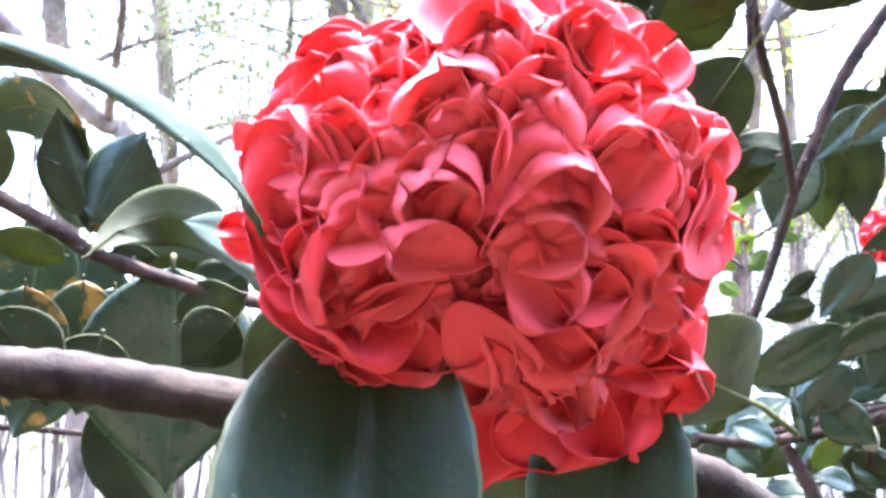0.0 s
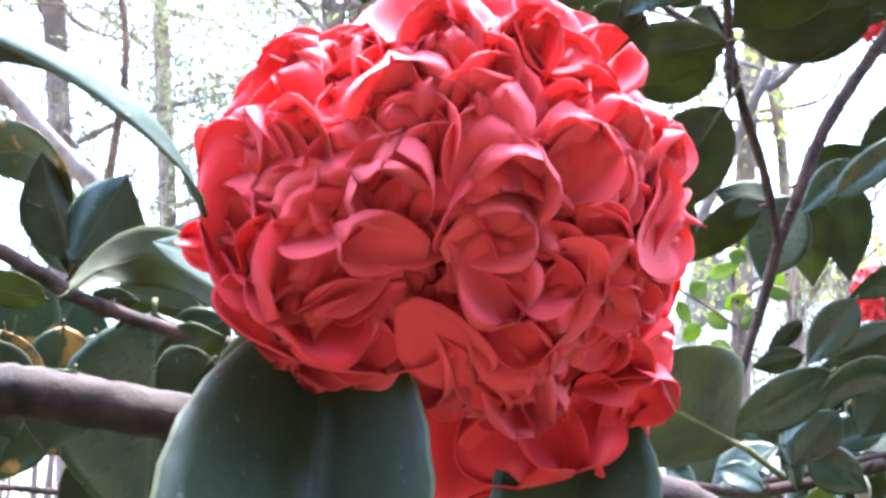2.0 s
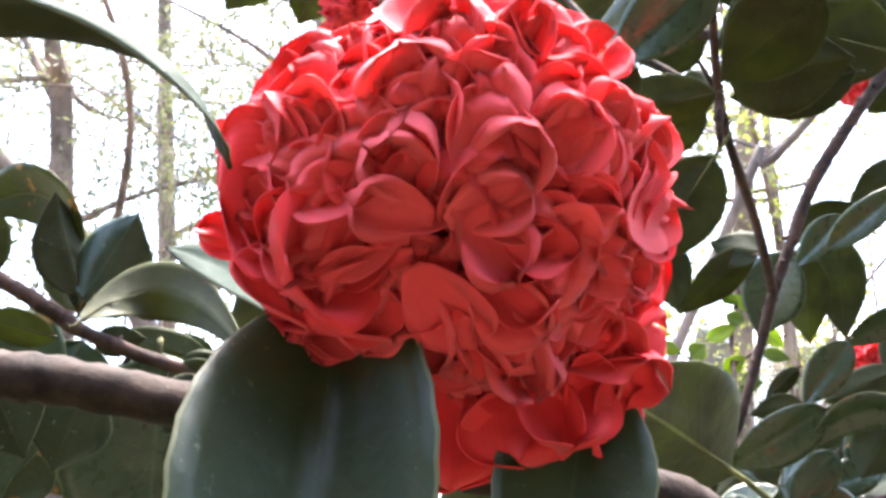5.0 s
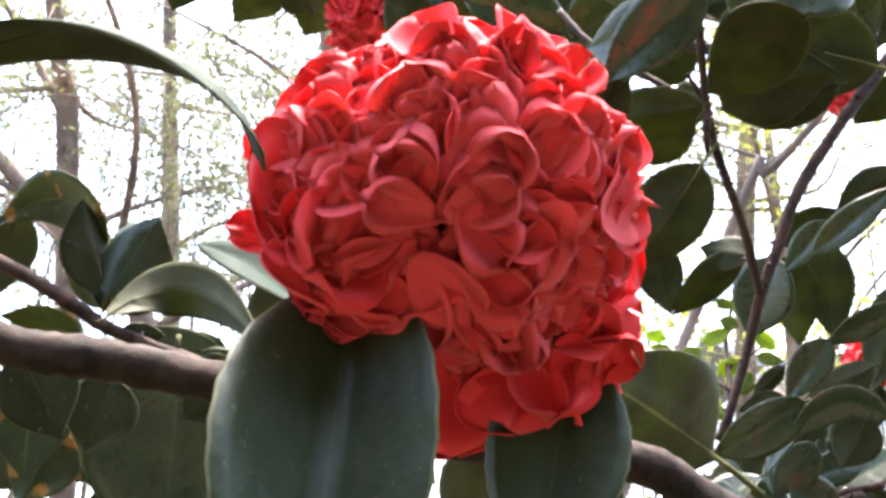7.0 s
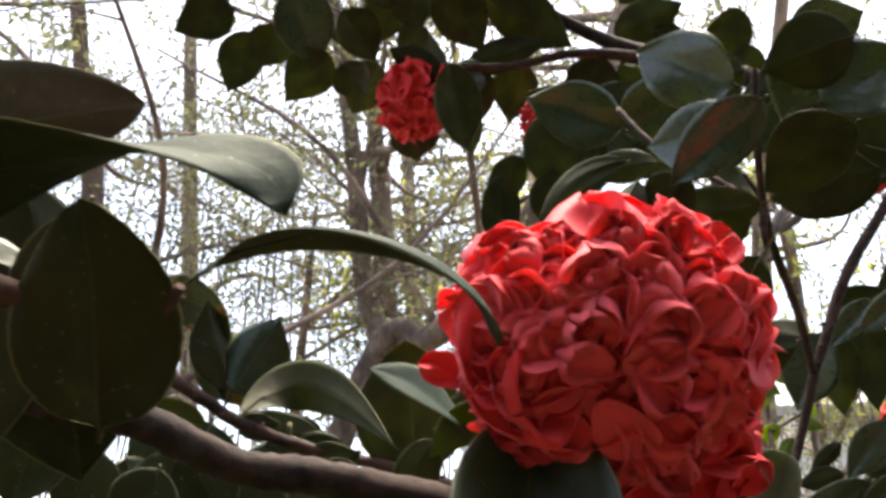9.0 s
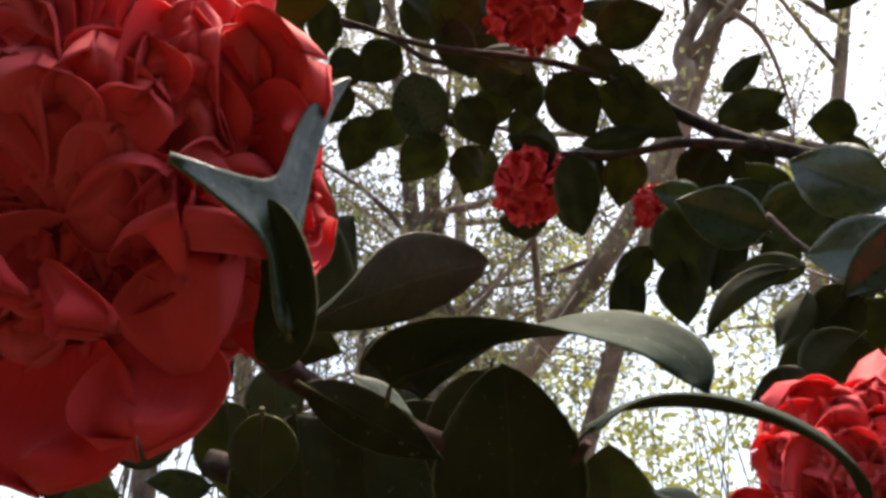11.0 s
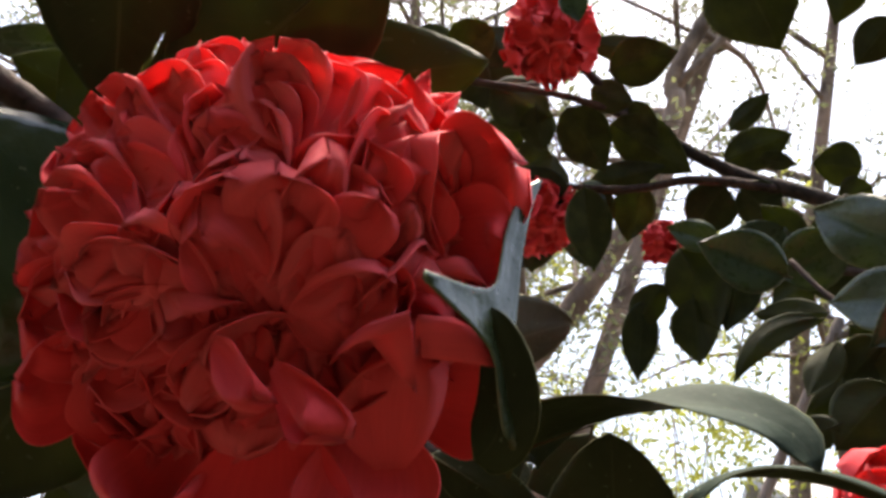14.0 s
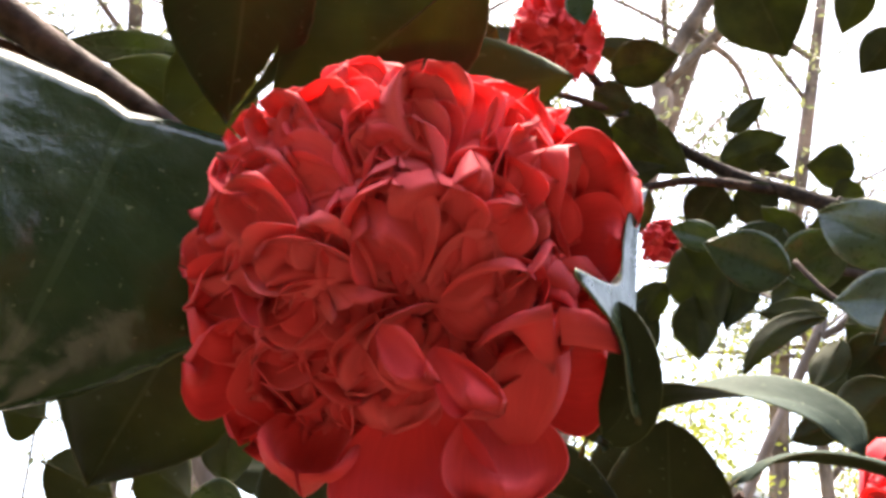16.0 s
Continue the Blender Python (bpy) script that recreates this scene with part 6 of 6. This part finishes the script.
# ---- blooms ----
first = bloom_at("large red ruffled camellia bloom over a glossy leaf", (0.0410, 0.2463, 1.5928), (-0.0563, -0.7631, -0.6438), 0.0495, deep=0.88, count=310, size=0.0170, seed=4, wide=90, hollow=22, flat=((-0.25, 0.3, -0.92), 0.0455), squash=(1.03, 0.93), guards=7)
# lower lobe: its shade comes from the darkened petals
lobe(first, (0.0690, 0.2775, 1.5640), (0.1297, -0.9501, -0.7038), 0.0277, 30, size=0.0195, seed=3, deep=0.8, hollow=16, petals=DIMMED_PETALOIDS)
petal_at(first, (0.0293, 0.2256, 1.5786), (0.0096, 0.2165, 1.5622), 0.0318, (0.50, -0.85, -0.13), 0, True)
petal_at(first, (0.0041, 0.2549, 1.5838), (-0.0209, 0.2493, 1.5878), 0.0122, (0.15, -0.92, -0.37), 4, True)
petal_at(first, (0.0226, 0.2325, 1.6017), (-0.0082, 0.2329, 1.6110), 0.0279, (-0.14, -0.90, -0.41), 4, False)
petal_at(first, (0.0257, 0.2314, 1.6044), (0.0001, 0.2338, 1.6228), 0.0270, (-0.27, -0.93, -0.26), 7, False)
petal_at(first, (0.0204, 0.2280, 1.5879), (-0.0040, 0.2303, 1.5966), 0.0256, (-0.21, -0.92, -0.34), 9, False)
petal_at(first, (0.0689, 0.2464, 1.6091), (0.0823, 0.2475, 1.6248), 0.0198, (0.24, -0.96, -0.14), 2, True)
petal_at(first, (0.0242, 0.2223, 1.5698), (0.0032, 0.2189, 1.5743), 0.0195, (0.07, -0.93, -0.37), 3, False)
petal_at(first, (0.0303, 0.2159, 1.5684), (0.0227, 0.2144, 1.5951), 0.0129, (0.61, -0.78, 0.13), 8, False)
petal_at(first, (0.0238, 0.2239, 1.5811), (0.0062, 0.2232, 1.5991), 0.0192, (-0.14, -0.97, -0.18), 11, False)
petal_at(first, (0.0296, 0.2227, 1.5850), (0.0205, 0.2245, 1.6092), 0.0205, (-0.10, -0.99, 0.04), 13, False)
petal_at(first, (0.0415, 0.2737, 1.5667), (0.0461, 0.2810, 1.5275), 0.0435, (0.03, -0.81, -0.59), 3, True)
petal_at(first, (0.0561, 0.2677, 1.5593), (0.0572, 0.2681, 1.5313), 0.0325, (-0.22, -0.79, -0.57), 4, True)
petal_at(first, (0.0672, 0.2649, 1.5598), (0.0694, 0.2627, 1.5346), 0.0291, (0.28, -0.78, -0.56), 1, True)
petal_at(first, (0.0176, 0.2282, 1.5771), (0.0114, 0.2267, 1.5567), 0.0381, (0.04, -0.93, -0.37), 5, True)
petal_at(first, (0.0277, 0.2278, 1.5734), (0.0288, 0.2299, 1.5527), 0.0351, (0.04, -0.93, -0.37), 0, True)
petal_at(first, (0.0148, 0.2264, 1.5874), (-0.0067, 0.2210, 1.5840), 0.0378, (0.23, -0.90, -0.36), 2, True)
petal_at(first, (0.0781, 0.2701, 1.5853), (0.0975, 0.2707, 1.5747), 0.0230, (0.30, -0.85, -0.40), 3, True)
second = bloom_at("full red camellia bloom with crowded inner petals among large leaves", (-0.1888, 0.0489, 1.6091), (0.2060, -0.7524, -0.6256), 0.0480, deep=0.80, count=290, size=0.0172, seed=14, squash=(1.0, 0.94), guards=6, hollow=18)
lobe(second, (-0.2050, 0.0476, 1.5886), (-0.0315, -0.9037, -0.4937), 0.0274, 46, size=0.0195, seed=34, deep=0.5, hollow=10, wide=88)
lobe(second, (-0.1700, 0.0413, 1.6275), (0.1055, -0.8355, -0.0494), 0.0238, 24, size=0.0195, seed=37, wide=88, petals=DIMMED_PETALOIDS)
petal_at(second, (-0.2093, 0.0565, 1.5778), (-0.2264, 0.0616, 1.5666), 0.0235, (0.03, -0.89, -0.45), 1, True)
petal_at(second, (-0.2142, 0.0439, 1.5925), (-0.2391, 0.0459, 1.5892), 0.0326, (-0.01, -0.89, -0.45), 3, True)
petal_at(second, (-0.2104, 0.0412, 1.6107), (-0.2332, 0.0478, 1.6190), 0.0340, (-0.38, -0.85, -0.36), 4, True)
petal_at(second, (-0.2087, 0.0491, 1.5834), (-0.2389, 0.0585, 1.5807), 0.0277, (-0.23, -0.87, -0.45), 5, True)
petal_at(second, (-0.2049, 0.0444, 1.6359), (-0.2253, 0.0461, 1.6441), 0.0299, (-0.25, -0.86, -0.45), 2, True)
petal_at(second, (-0.1667, 0.0531, 1.5860), (-0.1408, 0.0482, 1.5836), 0.0330, (-0.38, -0.57, -0.73), 1, True)
petal_at(second, (-0.1615, 0.0485, 1.5641), (-0.1620, 0.0298, 1.5800), 0.0225, (0.06, -0.86, -0.30), 5, False)
petal_at(second, (-0.1585, 0.0444, 1.5940), (-0.1566, 0.0242, 1.5775), 0.0250, (0.05, 0.50, -0.86), 2, False)
petal_at(second, (-0.1667, 0.0465, 1.5752), (-0.1614, 0.0391, 1.5518), 0.0273, (0.26, -0.88, -0.39), 3, True)
petal_at(second, (-0.1840, 0.0424, 1.5733), (-0.1839, 0.0387, 1.5428), 0.0351, (0.05, -0.91, -0.41), 4, True)
petal_at(second, (-0.2037, 0.0479, 1.5748), (-0.2089, 0.0408, 1.5534), 0.0220, (-0.15, -0.90, -0.40), 0, True)
petal_at(second, (-0.1808, 0.0242, 1.5763), (-0.1718, 0.0193, 1.5622), 0.0110, (-0.33, -0.82, -0.46), 8, False)
petal_at(second, (-0.1909, 0.0198, 1.5791), (-0.1815, 0.0150, 1.5668), 0.0082, (-0.52, -0.83, -0.18), 11, False)
petal_at(second, (-0.1580, 0.0346, 1.6170), (-0.1374, 0.0235, 1.6193), 0.0253, (0.16, -0.94, -0.31), 2, True)
# extra petal just behind the last one, added to block the sun
petal_at(second, (-0.1600, 0.0400, 1.6200), (-0.1400, 0.0300, 1.6215), 0.0240, (0.16, -0.94, -0.31), 2, True)
petal_at(second, (-0.1567, 0.0362, 1.6103), (-0.1399, 0.0283, 1.6046), 0.0224, (0.16, -0.90, -0.40), 4, True)
petal_at(second, (-0.2185, 0.0472, 1.5796), (-0.2321, 0.0342, 1.5767), 0.0238, (-0.15, -0.86, -0.48), 5, True)
petal_at(second, (-0.2140, 0.0430, 1.5920), (-0.2338, 0.0307, 1.5885), 0.0239, (-0.26, -0.92, -0.30), 1, True)
bloom_at("small red camellia bloom hanging from a high twig", (-0.0874, 1.0416, 2.2311), (-0.0260, -1.0486, -1.1285), 0.0575, count=46, size=0.0288, seed=21, guards=8, petals=DIMMED_PETALOIDS)
bloom_at("round red camellia bloom on a high branch against the sky", (-0.0783, 0.8559, 2.4194), (-0.0476, -0.7364, -0.9749), 0.0667, count=46, size=0.0333, seed=22, guards=8, petals=DIMMED_PETALOIDS)
bloom_at("half-open red camellia bud among dark leaves", (0.0884, 1.0482, 2.1941), (-0.9670, -0.8544, -0.7920), 0.0326, count=24, size=0.0163, seed=23, guards=8, petals=DIMMED_PETALOIDS)
bloom_at("small red camellia bloom behind the branch", (0.4701, 0.9334, 2.0199), (-0.3692, -0.8027, -0.4683), 0.0199, count=20, size=0.0099, seed=25, guards=8, petals=DIMMED_PETALOIDS)
bloom_at("faded red camellia bloom behind glossy leaves", (0.5673, 1.2172, 1.7842), (-0.3979, -0.8962, -0.1962), 0.0364, count=24, size=0.0182, seed=26, guards=8, petals=DIMMED_PETALOIDS)
for spot in ((0.2664, 0.6022, 1.5344),):
    bud = thing("camellia_bud", "small closed pale green camellia bud on a twig", "flower bud", "camellia buds", spot)
    bm = bmesh.new()
    bmesh.ops.create_uvsphere(bm, u_segments=14, v_segments=10, radius=0.006, matrix=Matrix.Diagonal((0.85, 0.85, 1.25, 1)))
    for v in bm.verts:
        v.co *= 1 + 0.06 * math.sin(5 * math.atan2(v.co.y, v.co.x)) + (0.12 if v.co.z > 0.006 else 0)
    for f in bm.faces:
        f.smooth = True
    part("bud_scale", bm, BUD, bud)
    bm = bmesh.new()
    tube(bm, [Vector((0, 0.004, -0.016)), Vector((0, 0.002, -0.009)), Vector((0, 0, -0.004))], [0.0018, 0.002, 0.003], 8)
    part("bud_stalk", bm, TWIG, bud)
